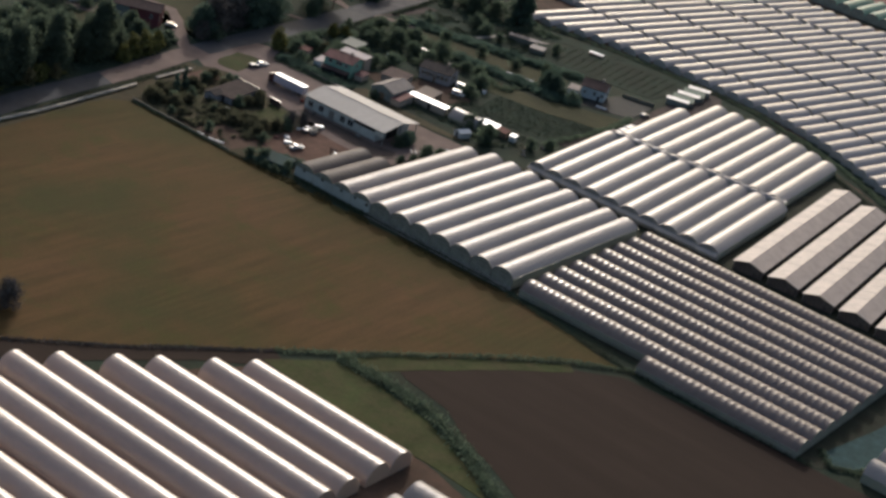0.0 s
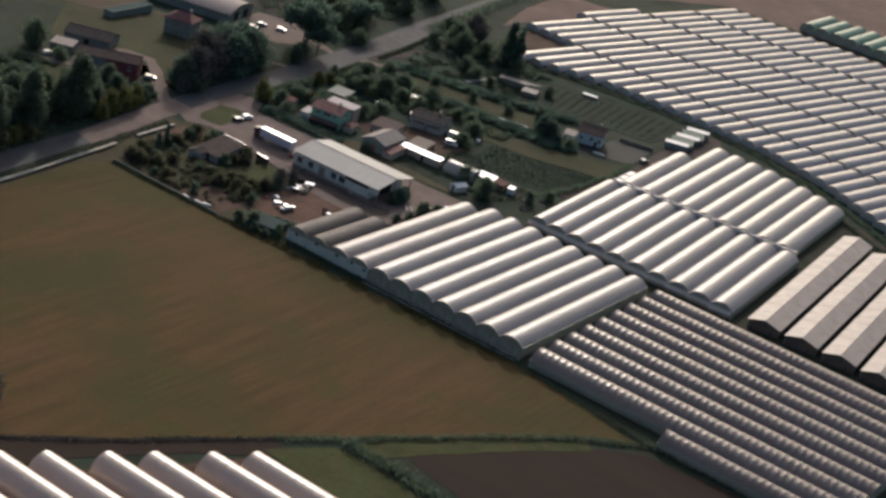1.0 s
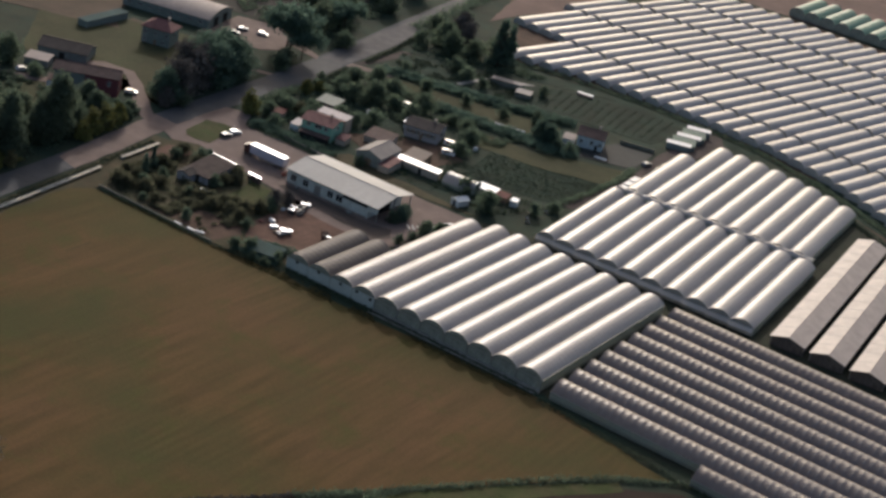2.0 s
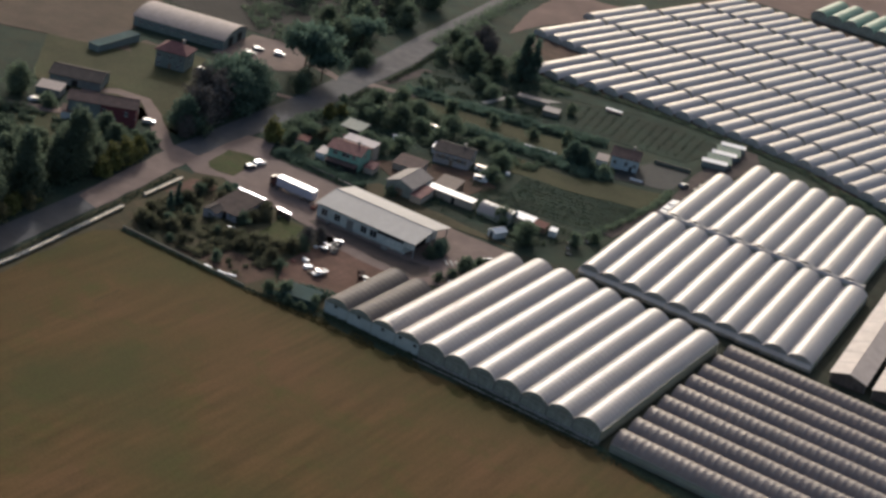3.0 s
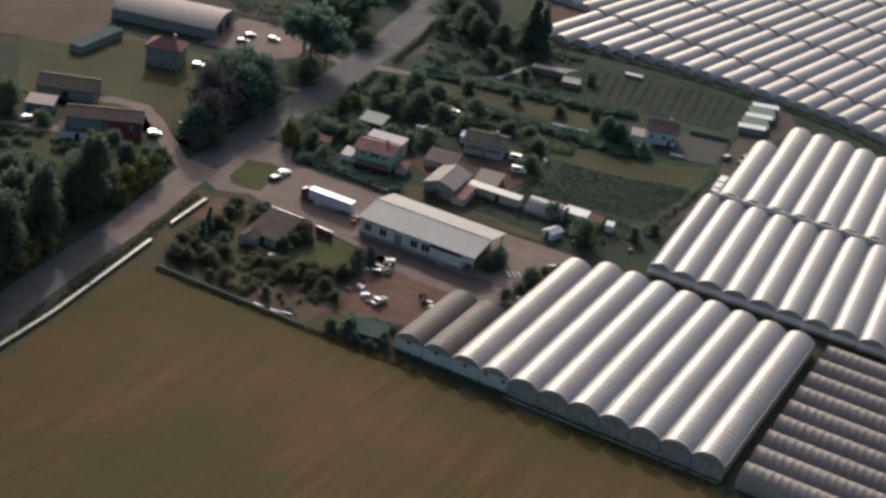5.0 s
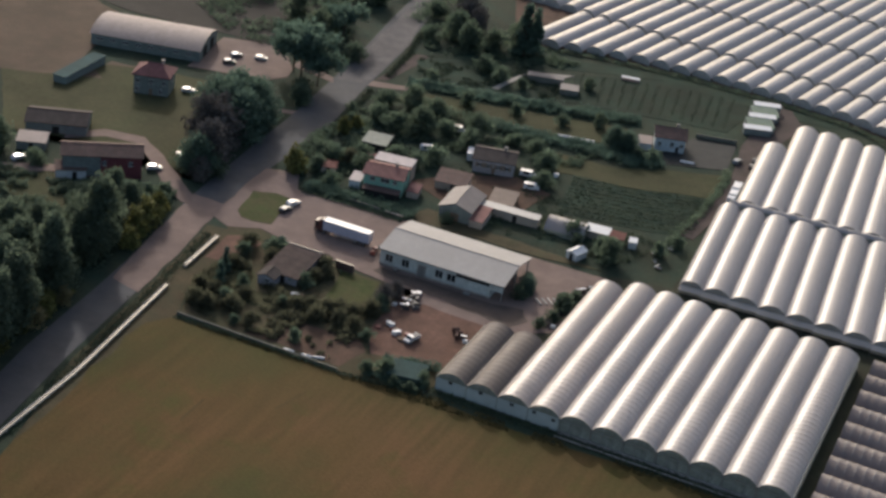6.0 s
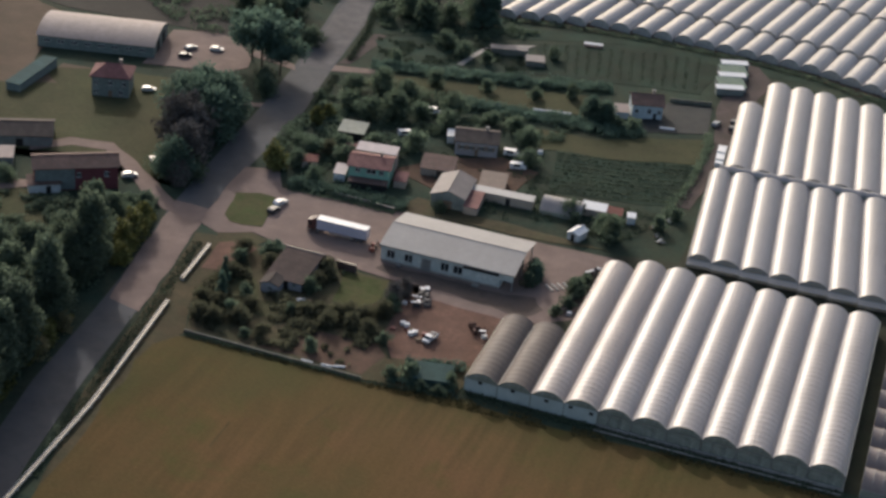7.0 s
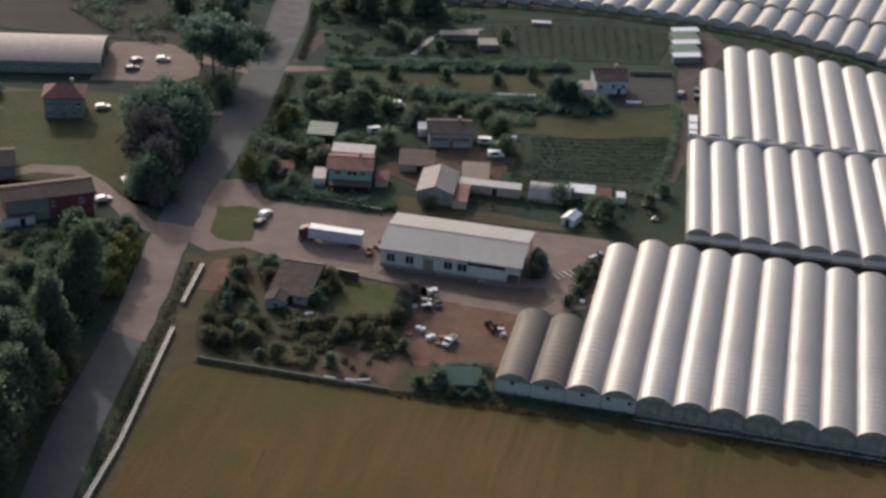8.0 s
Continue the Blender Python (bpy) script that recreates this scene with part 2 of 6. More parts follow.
def field_material():
    """Mown field: brown stubble and green regrowth in broad patches, with faint tractor lines."""
    mt = bpy.data.materials.new("brown-green field")
    mt.use_nodes = True
    nt = mt.node_tree
    bs = nt.nodes["Principled BSDF"]
    vec = nt.nodes.new("ShaderNodeTexCoord").outputs["Object"]
    col = ramp(nt, noise_at(nt, vec, 0.018, 5, 0.55), [(0.36, (0.072, 0.065, 0.024)), (0.5, (0.108, 0.069, 0.028)), (0.64, (0.127, 0.074, 0.035))])
    streak = ramp(nt, noise_at(nt, vec, 0.11, 5, 0.7, (2.4, 0.2, 1)), [(0.38, (0.76, 0.8, 0.74)), (0.62, (1.12, 1.08, 1.05))])
    where = ramp(nt, noise_at(nt, vec, 0.035, 3, 0.5), [(0.42, (0.25, 0.25, 0.25)), (0.6, (1, 1, 1))])
    col = mixed(nt, where, col, mixed(nt, 1.0, col, streak, "MULTIPLY"))
    patch = ramp(nt, noise_at(nt, vec, 0.06, 6, 0.7), [(0.52, (0, 0, 0)), (0.72, (0.7, 0.7, 0.7))])
    col = mixed(nt, patch, col, (0.068, 0.074, 0.02))
    wave = nt.nodes.new("ShaderNodeTexWave")
    wave.inputs["Scale"].default_value, wave.inputs["Distortion"].default_value, wave.inputs["Detail"].default_value, wave.inputs["Detail Scale"].default_value = 0.13, 3.0, 3.0, 0.12
    nt.links.new(vec, wave.inputs["Vector"])
    drill = ramp(nt, wave.outputs["Fac"], [(0.25, (0.8, 0.82, 0.72)), (0.75, (1.14, 1.12, 1.12))])
    mask = ramp(nt, noise_at(nt, vec, 0.028, 3, 0.5), [(0.52, (0, 0, 0)), (0.7, (0.4, 0.4, 0.4))])
    col = mixed(nt, mask, col, mixed(nt, 1.0, col, drill, "MULTIPLY"))
    place = nt.nodes.new("ShaderNodeSeparateXYZ")
    nt.links.new(vec, place.inputs[0])
    reach = nt.nodes.new("ShaderNodeMapRange")
    reach.inputs["From Min"].default_value, reach.inputs["From Max"].default_value = -34, -13
    nt.links.new(place.outputs["Y"], reach.inputs["Value"])
    ragged = ramp(nt, noise_at(nt, vec, 0.05, 4, 0.6), [(0.35, (0.25, 0.25, 0.25)), (0.6, (0.55, 0.55, 0.55))])
    col = mixed(nt, mixed(nt, 1.0, reach.outputs[0], ragged, "MULTIPLY"), col, (0.07, 0.066, 0.024))
    fine = ramp(nt, noise_at(nt, vec, 1.4, 4, 0.75), [(0.3, (0.8, 0.8, 0.8)), (0.7, (1.1, 1.1, 1.1))])
    col = mixed(nt, 1.0, col, fine, "MULTIPLY")
    nt.links.new(col, bs.inputs["Base Color"])
    bs.inputs["Roughness"].default_value, bs.inputs["Specular IOR Level"].default_value = 0.95, 0.1
    bp = nt.nodes.new("ShaderNodeBump")
    bp.inputs["Strength"].default_value, bp.inputs["Distance"].default_value = 0.5, 0.2
    nt.links.new(noise_at(nt, vec, 1.1, 4, 0.7), bp.inputs["Height"])
    nt.links.new(bp.outputs[0], bs.inputs["Normal"])
    return mt


ROOF_DARK = material("dark mossy roof tiles", (0.08, 0.062, 0.058), 0.9, 0.4, 5, 0.3, 0.4, 0, 0.2, (0.06, 0.058, 0.05), 0.5)
ROOF_GREY = material("grey fibre cement roof", (0.225, 0.193, 0.18), 0.7, 0.3, 3, 0.15, 0.1, 0, 0.3, (0.2, 0.18, 0.17), 0.5)
WALL_GREY = material("stained grey-green render", (0.2, 0.23, 0.22), 0.85, 0.5, 4, 0.15, 0.1, 0, 0.2, (0.13, 0.15, 0.14), 0.5)
DRY_SOIL = material("dull brown-grey soil", (0.125, 0.092, 0.068), 0.95, 0.05, 1.0, 0.25, 0.3, 0, 0.1, (0.085, 0.07, 0.05), 0.5)
FIELD = field_material()
APRON = film_material("pale film apron", (0.42, 0.385, 0.355), 0.5, (0.35, 0.315, 0.29), 0.4, 0.05, (0.42, 0.38, 0.345))
END_GREY = material("grey arched end panel", (0.32, 0.3, 0.28), 0.6, 0.3, 3, 0.15, 0.05, 0, 0.3, (0.15, 0.14, 0.13), 0.5)
WEEDY = material("weedy dark soil", (0.05, 0.05, 0.036), 0.95, 0.1, 1.2, 0.35, 0.4, 0, 0.1, (0.042, 0.052, 0.034), 0.7)
GREY_SOIL = material("dark grey-brown soil", (0.06, 0.054, 0.047), 0.95, 0.05, 1.0, 0.25, 0.3, 0, 0.1, (0.047, 0.045, 0.037), 0.5)
ROOF_ROSETILE = material("faded rose tiles", (0.26, 0.13, 0.115), 0.85, 0.4, 5, 0.25, 0.3, 0, 0.2, (0.19, 0.1, 0.09), 0.5)
END_FILM_WARM = film_material("pale tunnel end film", (0.3, 0.26, 0.23), 0.5, (0.22, 0.19, 0.165), 0.3, 0.1, (0.3, 0.26, 0.225))
HOOP = material("hoop under film", (0.52, 0.475, 0.43), 0.4, 0.4, 3, 0.1, 0.0, 0, 0.6, (0.5, 0.46, 0.42), 0.3)
GABLE_DARK = material("dark brown shed boards", (0.15, 0.12, 0.105), 0.9, 0.5, 5, 0.25, 0.1, 0, 0.15, (0.05, 0.042, 0.038), 0.5)
NET_TEAL = material("dark teal netting", (0.045, 0.085, 0.08), 0.9, 0.3, 2, 0.3, 0.2, 0, 0.15, (0.03, 0.055, 0.05), 0.5)
FLUME = material("pale bleached concrete", (0.62, 0.59, 0.56), 0.75, 0.4, 4, 0.15, 0.1, 0, 0.3, (0.36, 0.33, 0.3), 0.5)
LEAF_OLIVE = material("dark olive leaves", (0.155, 0.16, 0.105), 0.75, 0.25, 2, 0.25, 0, 0, 0.2, None, 0.5, (1, 1, 1), 0, 0.2, 0.3, 0, 0.6)
LEAF_WOOD = material("shaded woodland leaves", (0.165, 0.218, 0.155), 0.8, 0.25, 2, 0.25, 0, 0, 0.15, None, 0.5, (1, 1, 1), 0, 0.2, 0.3, 0, 0.55)
LEAF_PALE = material("pale dry leaves", (0.3, 0.27, 0.15), 0.8, 0.25, 2, 0.25, 0, 0, 0.2, None, 0.5, (1, 1, 1), 0, 0.2, 0.3, 0, 0.5)
ROOF_GLINT = material("worn shiny roof sheet", (0.42, 0.4, 0.38), 0.3, 0.3, 3, 0.12, 0.03, 0, 0.9, (0.33, 0.31, 0.29), 0.5)
WALL_TEAL = material("grey-teal sheet wall", (0.19, 0.23, 0.22), 0.8, 0.5, 4, 0.15, 0.1, 0, 0.25, (0.1, 0.12, 0.11), 0.5)
COPING = material("smooth brown coping", (0.075, 0.055, 0.05), 0.22, 0.5, 4, 0.15, 0.02, 0, 1.0, (0.09, 0.07, 0.06), 0.5)
ROOF_WINE = material("dusty wine-red tiles", (0.2, 0.09, 0.09), 0.85, 0.4, 5, 0.25, 0.3, 0, 0.2, (0.13, 0.07, 0.066), 0.5)
WALL_LILAC = material("dull lilac-grey render", (0.33, 0.32, 0.335), 0.85, 0.5, 4, 0.14, 0.1, 0, 0.2, (0.24, 0.235, 0.24), 0.5)
ROOF_ROSE = material("pale rose terrace roof", (0.5, 0.43, 0.42), 0.7, 0.4, 4, 0.1, 0.1, 0, 0.3, (0.38, 0.32, 0.31), 0.5)
ROOF_MOSS = material("pale mossy roof sheet", (0.3, 0.31, 0.26), 0.75, 0.4, 4, 0.15, 0.1, 0, 0.3, (0.2, 0.22, 0.17), 0.5)
END_FAR = material("pale film end", (0.42, 0.41, 0.39), 0.6, 0.3, 3, 0.15, 0.05, 0, 0.3, (0.22, 0.22, 0.2), 0.5)
WALL_HALL = material("stained pale hall render", (0.55, 0.58, 0.555), 0.85, 0.5, 4, 0.14, 0.1, 0, 0.2, (0.34, 0.39, 0.37), 0.6)
ROOF_PINK = material("pinkish cement roof", (0.33, 0.27, 0.245), 0.75, 0.3, 3, 0.12, 0.1, 0, 0.3, (0.25, 0.2, 0.18), 0.5)
TRACK_SOIL = material("pinkish-brown track", (0.108, 0.084, 0.077), 0.95, 0.1, 1.2, 0.25, 0.3, 0, 0.1, (0.075, 0.064, 0.055), 0.6)
PAVED = material("dark stained paving", (0.03, 0.034, 0.034), 0.85, 0.2, 2.0, 0.2, 0.2, 0, 0.2, (0.045, 0.044, 0.04), 0.6)
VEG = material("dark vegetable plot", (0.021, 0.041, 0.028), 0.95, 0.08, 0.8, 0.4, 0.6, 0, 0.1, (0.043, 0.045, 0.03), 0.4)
LAWN = material("mown lawn", (0.062, 0.078, 0.028), 0.95, 0.08, 0.8, 0.35, 0.6, 0, 0.1, (0.098, 0.085, 0.042), 0.7)
ROOF_GREEN = material("faded green roof sheet", (0.12, 0.18, 0.135), 0.75, 0.4, 4, 0.15, 0.1, 0, 0.3, (0.09, 0.13, 0.1), 0.5)
ROOF_AGED = material("dark reddish-brown aged tiles", (0.1, 0.07, 0.063), 0.9, 0.4, 5, 0.3, 0.4, 0, 0.15, (0.06, 0.052, 0.045), 0.6)
TYRE = material("pressed dark stubble", (0.078, 0.058, 0.025), 0.95, 0.1, 1.2, 0.3, 0.4, 0, 0.1, (0.095, 0.066, 0.03), 0.6)
VERGE = material("dry brown verge", (0.095, 0.075, 0.045), 0.95, 0.08, 1.0, 0.3, 0.5, 0, 0.1, (0.06, 0.062, 0.036), 0.7)
GARDEN = material("dry olive garden grass", (0.075, 0.072, 0.04), 0.95, 0.06, 1.0, 0.35, 0.5, 0, 0.1, (0.1, 0.075, 0.048), 0.7)
# earth colour with the hall's shade painted in
HALL_SHADE = material("earth darkened for hall shade", (0.1, 0.078, 0.066), 0.9, 0.1, 1.4, 0.25, 0.3, 0, 0.15, (0.14, 0.105, 0.088), 0.6)
WALL_OLD = material("mossy old concrete", (0.2, 0.195, 0.17), 0.9, 0.3, 3, 0.25, 0.2, 0, 0.2, (0.1, 0.11, 0.08), 0.6)


# ---- building tools ----
def thing(name, label, category, at=(0, 0, 0), turn=0.0, group="", kind=""):
    ob = new(name)
    ob.empty_display_size = 0.5
    ob.matrix_basis = pose(*at, 0, 0, turn)
    return tagged(ob, label, category, group, kind)


def mesh_of(name, bm, mat, smooth=False):
    me = bpy.data.meshes.new(name)
    bmesh.ops.recalc_face_normals(bm, faces=bm.faces)
    bm.to_mesh(me)
    bm.free()
    if smooth:
        me.polygons.foreach_set("use_smooth", [True] * len(me.polygons))
    me.materials.append(mat)
    return me


def part(name, bm, mat, parent, label="", smooth=False):
    me = bm if isinstance(bm, bpy.types.Mesh) else mesh_of(name, bm, mat, smooth)
    ob = new(name, me)
    ob.parent = parent
    return tagged(ob, label)


def placed(ob, x, y, z, turn=0.0):
    ob.matrix_basis = pose(x, y, z, 0, 0, turn)
    return ob


def box(bm, x0, x1, y0, y1, z0, z1, bevel=0.0):
    v = [bm.verts.new(p) for p in ((x0, y0, z0), (x1, y0, z0), (x1, y1, z0), (x0, y1, z0), (x0, y0, z1), (x1, y0, z1), (x1, y1, z1), (x0, y1, z1))]
    fs = [bm.faces.new([v[i] for i in q]) for q in ((0, 3, 2, 1), (4, 5, 6, 7), (0, 1, 5, 4), (1, 2, 6, 5), (2, 3, 7, 6), (3, 0, 4, 7))]
    if bevel:
        es = {e for f in fs for e in f.edges}
        bmesh.ops.bevel(bm, geom=list(es), offset=bevel, segments=2, affect="EDGES")
    return bm


def boxed(*a, **k):
    return box(bmesh.new(), *a, **k)


def prism(bm, profile, y0, y1, axis="y"):
    """A closed profile of (a, z) pushed along an axis."""
    put = (lambda a, b, z: (a, b, z)) if axis == "y" else (lambda a, b, z: (b, a, z))
    lo = [bm.verts.new(put(a, y0, z)) for a, z in profile]
    hi = [bm.verts.new(put(a, y1, z)) for a, z in profile]
    n = len(profile)
    bm.faces.new(lo)
    bm.faces.new(hi[::-1])
    for i in range(n):
        bm.faces.new((lo[i], lo[(i + 1) % n], hi[(i + 1) % n], hi[i]))
    return bm


def tube(bm, a, b, r0, r1, n=7):
    a, b = Vector(a), Vector(b)
    m = (b - a).to_track_quat("Z", "Y").to_matrix()
    lo = [bm.verts.new(a + m @ Vector((r0 * math.cos(t), r0 * math.sin(t), 0))) for t in [2 * math.pi * i / n for i in range(n)]]
    hi = [bm.verts.new(b + m @ Vector((r1 * math.cos(t), r1 * math.sin(t), 0))) for t in [2 * math.pi * i / n for i in range(n)]]
    for i in range(n):
        bm.faces.new((lo[i], lo[(i + 1) % n], hi[(i + 1) % n], hi[i]))
    bm.faces.new(lo[::-1])
    bm.faces.new(hi)
    return bm


LAYERS = []


def patch(name, pts, z, mat, label, category="ground", rough=0.6, step=4.0):
    """A sheet of ground with slightly uneven edges and a skirt."""
    LAYERS.append(name)
    z += 0.0016 * len(LAYERS)
    ring = []
    for i, a in enumerate(pts):
        a, b = Vector(a), Vector(pts[(i + 1) % len(pts)])
        n = max(1, int((b - a).length / step))
        for k in range(n):
            p = a.lerp(b, k / n)
            w = noise.noise_vector(Vector((p.x * 0.15, p.y * 0.15, z * 7))) * rough
            ring.append((p.x + w.x, p.y + w.y))
    bm = bmesh.new()
    top = [bm.verts.new((x, y, z)) for x, y in ring]
    low = [bm.verts.new((x, y, -0.05)) for x, y in ring]
    face = bm.faces.new(top)
    for i in range(len(ring)):
        bm.faces.new((top[i], low[i], low[(i + 1) % len(ring)], top[(i + 1) % len(ring)]))
    bmesh.ops.triangulate(bm, faces=[face])
    ob = new(name, mesh_of(name, bm, mat))
    return tagged(ob, label, category, "", "structure")


def ribbon(name, left, right, z, mat, label, category="road"):
    bm = bmesh.new()
    rows = [(bm.verts.new((*a, -0.05)), bm.verts.new((*a, z)), bm.verts.new((*b, z)), bm.verts.new((*b, -0.05))) for a, b in zip(left, right)]
    for p, q in zip(rows, rows[1:]):
        for i in range(3):
            bm.faces.new((p[i], p[i + 1], q[i + 1], q[i]))
    return tagged(new(name, mesh_of(name, bm, mat)), label, category, "", "structure")


def leaf_quads(places, size, rng, flat=0.0):
    """Small bent leaf clumps at the places given: verts and faces."""
    vs, fs = [], []
    for p in places:
        s = size * rng.uniform(0.6, 1.35)
        d = Vector((rng.gauss(0, 1), rng.gauss(0, 1), rng.gauss(0, 1 - flat))).normalized()
        u = d.orthogonal().normalized()
        u.rotate(Matrix.Rotation(rng.uniform(0, 6.28), 3, d))
        w = d.cross(u)
        b = len(vs)
        lift = d * s * 0.25
        vs += [p - u * s - w * s * 0.45, p + u * s * 0.2 - w * s * 0.7 + lift, p + u * s + w * s * 0.3, p - u * s * 0.3 + w * s * 0.75 + lift]
        fs += [(b, b + 1, b + 2), (b, b + 2, b + 3)]
    return vs, fs


def quads_mesh(name, vs, fs, mat):
    me = bpy.data.meshes.new(name)
    me.from_pydata([tuple(v) for v in vs], [], fs)
    me.materials.append(mat)
    return me


# ---- ground ----
bm = bmesh.new()
bmesh.ops.create_grid(bm, x_segments=40, y_segments=40, size=4500)
tagged(new("ground", mesh_of("ground", bm, GRASS)), "rough dark green grassland", "ground", "", "structure")

ROAD_L = [(-70, -110), (-78, -70), (-83.5, -40), (-86.4, -10), (-88.6, 8), (-91.5, 25), (-95.2, 46), (-98.3, 78), (-101.6, 116), (-105.6, 148), (-111, 184), (-116.5, 215), (-125.5, 274), (-139, 360), (-166, 520), (-215, 800)]
ROAD_R = [(-60, -106), (-68.6, -68), (-73.6, -38), (-77.4, -8), (-79.6, 9), (-82.5, 26), (-86.2, 48), (-87.6, 80), (-89.2, 118), (-94.2, 150), (-98.8, 187), (-105, 217), (-116.5, 276), (-130, 362), (-157, 522), (-206, 802)]
ribbon("road", ROAD_L, ROAD_R, 0.1, ASPHALT, "worn grey asphalt country road", "road")

# dust patch that also paints in the sunlit gap between tree shadows
patch("pale_road", [(-86.2, -2.5), (-77.2, -5), (-79.3, 9), (-81.8, 25), (-84, 40), (-86, 49), (-95.4, 49), (-93.2, 36), (-91.2, 24), (-88.4, 8)], 0.105, GRAVEL, "pale dusty road at the farm entrance with sunlight painted in", "road", 0.7, 2.0)
patch("pale_road", [(-104.6, 150), (-95, 152), (-100.4, 196), (-109, 226), (-116, 228), (-112, 196)], 0.105, DUSTY, "dusty pale stretch of the country road", "road", 0.7, 3.0)

# fields beside the road
patch("field", [(-62, -75), (-66.4, -40), (-68.0, -16), (-65.4, -10.6), (-64, -9.6), (-42, -9.2), (-20, -9.6), (0, -7), (84, -5.2), (112, -9.8), (126, -12.2), (117, -19.5), (103, -40), (89, -60.5), (73, -84), (34, -140), (-10, -210), (-45, -210)], 0.06, FIELD, "mown brown and green field with tractor lines", "field", 1.2)
for (ax, ay), (bx, by) in [((-27.5, -53.1), (-28.6, -22.3)), ((-25.7, -52.1), (-26.4, -33.1)), ((-29.0, -39.6), (-27.6, -18.5)), ((-39.7, -45.6), (-39.9, -35.9)), ((-25.3, -30.0), (-23.2, -20.0))]:
    patch("wheel_track", [(ax - 0.22, ay), (ax + 0.22, ay), (bx + 0.22, by), (bx - 0.22, by)], 0.055, TYRE, "faint dark wheel mark in the field", "wheel mark", 0.25, 2.0)
patch("road_verge", [(-60, -80), (-66.8, -60), (-72.4, -38), (-76.2, -8), (-78.4, 9), (-81.2, 26), (-83, 36), (-74, 38.5), (-67, 37), (-68, 20), (-68.5, 4), (-64.6, -7), (-64, -40), (-60, -75)], 0.04, VERGE, "dry brown verge beside the flume", "verge", 0.8)
patch("ploughed_field", [(94, -68), (109, -39), (117, -27), (130, -15.5), (157, -12), (200, -10), (240, -8), (260, -60), (200, -150), (170, -110), (146, -89.5), (128, -80.5), (112, -72)], 0.05, PLOUGH, "freshly ploughed dark brown field", "field", 0.8)
patch("soil_strip", [(40, -160), (74, -97.5), (124, -95.5), (142, -100), (150, -120), (150, -240), (-10, -240)], 0.05, SOIL, "bare brown soil round the polytunnels", "ground", 0.7)
patch("greenhouse_ground", [(-1, -1), (83.4, -2.5), (183, -10), (196, 6), (186, 80), (182, 180), (112, 197), (88, 199), (34, 216), (29, 190), (31.5, 110), (31, 80), (15, 76), (15, 40), (0, 30)], 0.04, WEEDY, "weedy dark soil between the greenhouses", "ground", 0.6)
patch("far_soil", [(-72, 224), (-96, 282), (-86, 345), (-72, 432), (30, 436), (150, 440), (170, 220), (112, 190), (44, 231), (-10, 235)], 0.04, SOIL, "bare soil under the distant greenhouses", "ground", 0.6)
patch("track", [(-99, 152), (-95, 151), (-78, 158), (-78, 161), (-97, 156)], 0.07, GRAVEL, "pale dirt side track", "track", 0.5)
patch("side_path", [(-95, 158), (-91.4, 159), (-90, 176), (-90, 189), (-94.2, 190), (-94, 174)], 0.06, TRACK_SOIL, "brown dirt path beside the road", "path", 0.5)
patch("drive_stub", [(-110, 111.6), (-101, 115), (-100.6, 118.4), (-108.6, 115)], 0.07, GRAVEL, "pale gravel field entrance", "track", 0.4, 2.0)
patch("ditch_grass", [(58, 221), (100, 198), (124, 184), (160, 166), (178, 172), (132, 197), (104, 211), (70, 226)], 0.06, DARK_GRASS, "dark grass along the ditch", "grass", 0.8)
patch("entrance_verge", [(-79, 38.9), (-71, 42.3), (-65.4, 40.4), (-67, 36.5), (-75, 33.5)], 0.065, GARDEN, "dry verge at the farm entrance", "verge", 0.6, 2.0)
patch("trodden_ground", [(-168, 88), (-152, 90), (-150, 102), (-154, 116), (-166, 114)], 0.06, DRY_SOIL, "brown trodden ground beside the villa", "ground", 1.0)
patch("upper_track", [(-70, 214), (-45, 224), (-20, 232), (15, 230.5), (42, 228), (44, 224), (26, 222), (-18, 226), (-60, 206), (-90, 190), (-98, 187), (-97, 192)], 0.06, DARK_GRASS, "brown dirt track beside the greenhouses", "track", 0.6)
patch("pink_field", [(-100, 262), (-112, 300), (-118, 345), (-92, 352), (-88, 320), (-98, 285)], 0.05, PINK_SOIL, "dry pinkish bare field", "field", 0.8)
patch("far_field", [(-72, 436), (-120, 360), (-160, 540), (-120, 700), (80, 700), (160, 450)], 0.045, PINK_SOIL, "dry pinkish field beyond the greenhouses", "field", 1.0)

patch("ditch_meadow", [(72, -94), (83, -78), (97, -78), (112, -80), (129, -87), (142, -96), (124, -95), (100, -96)], 0.06, LAWN, "green grassy ditch bank", "grass", 0.7)
patch("red_margin", [(22, -156), (33, -142), (57, -108.5), (71, -88), (78, -92), (64, -108), (50, -133), (42, -150)], 0.055, PLOUGH, "dark reddish bare margin along the field", "ground", 0.7)
patch("field_margin", [(82, -77), (91, -59.5), (104, -40.5), (117, -23.5), (120, -26), (109, -42), (97, -63), (91, -73)], 0.065, LAWN, "bright green margin of the ploughed field", "grass", 0.7)

# yard and paths
patch("yard", [(-85.6, 42), (-78.5, 38.4), (-71, 42.5), (-59.6, 40), (-38, 37.2), (-31, 36.5), (-24, 37), (-22, 32), (0.5, 31), (0.5, 28), (15, 40), (15, 74), (-2, 73), (-42, 71.5), (-74.5, 69.5), (-79, 79), (-88.6, 76)], 0.08, GRAVEL, "pale pinkish gravel yard and driveway", "yard", 0.7)
patch("dirt_yard", [(-25, 37), (-24, 12), (-19, 3), (-7, 6), (-0.3, 8), (-0.3, 30.5), (-6, 38)], 0.07, RED_SOIL, "reddish packed earth yard", "yard", 0.8)
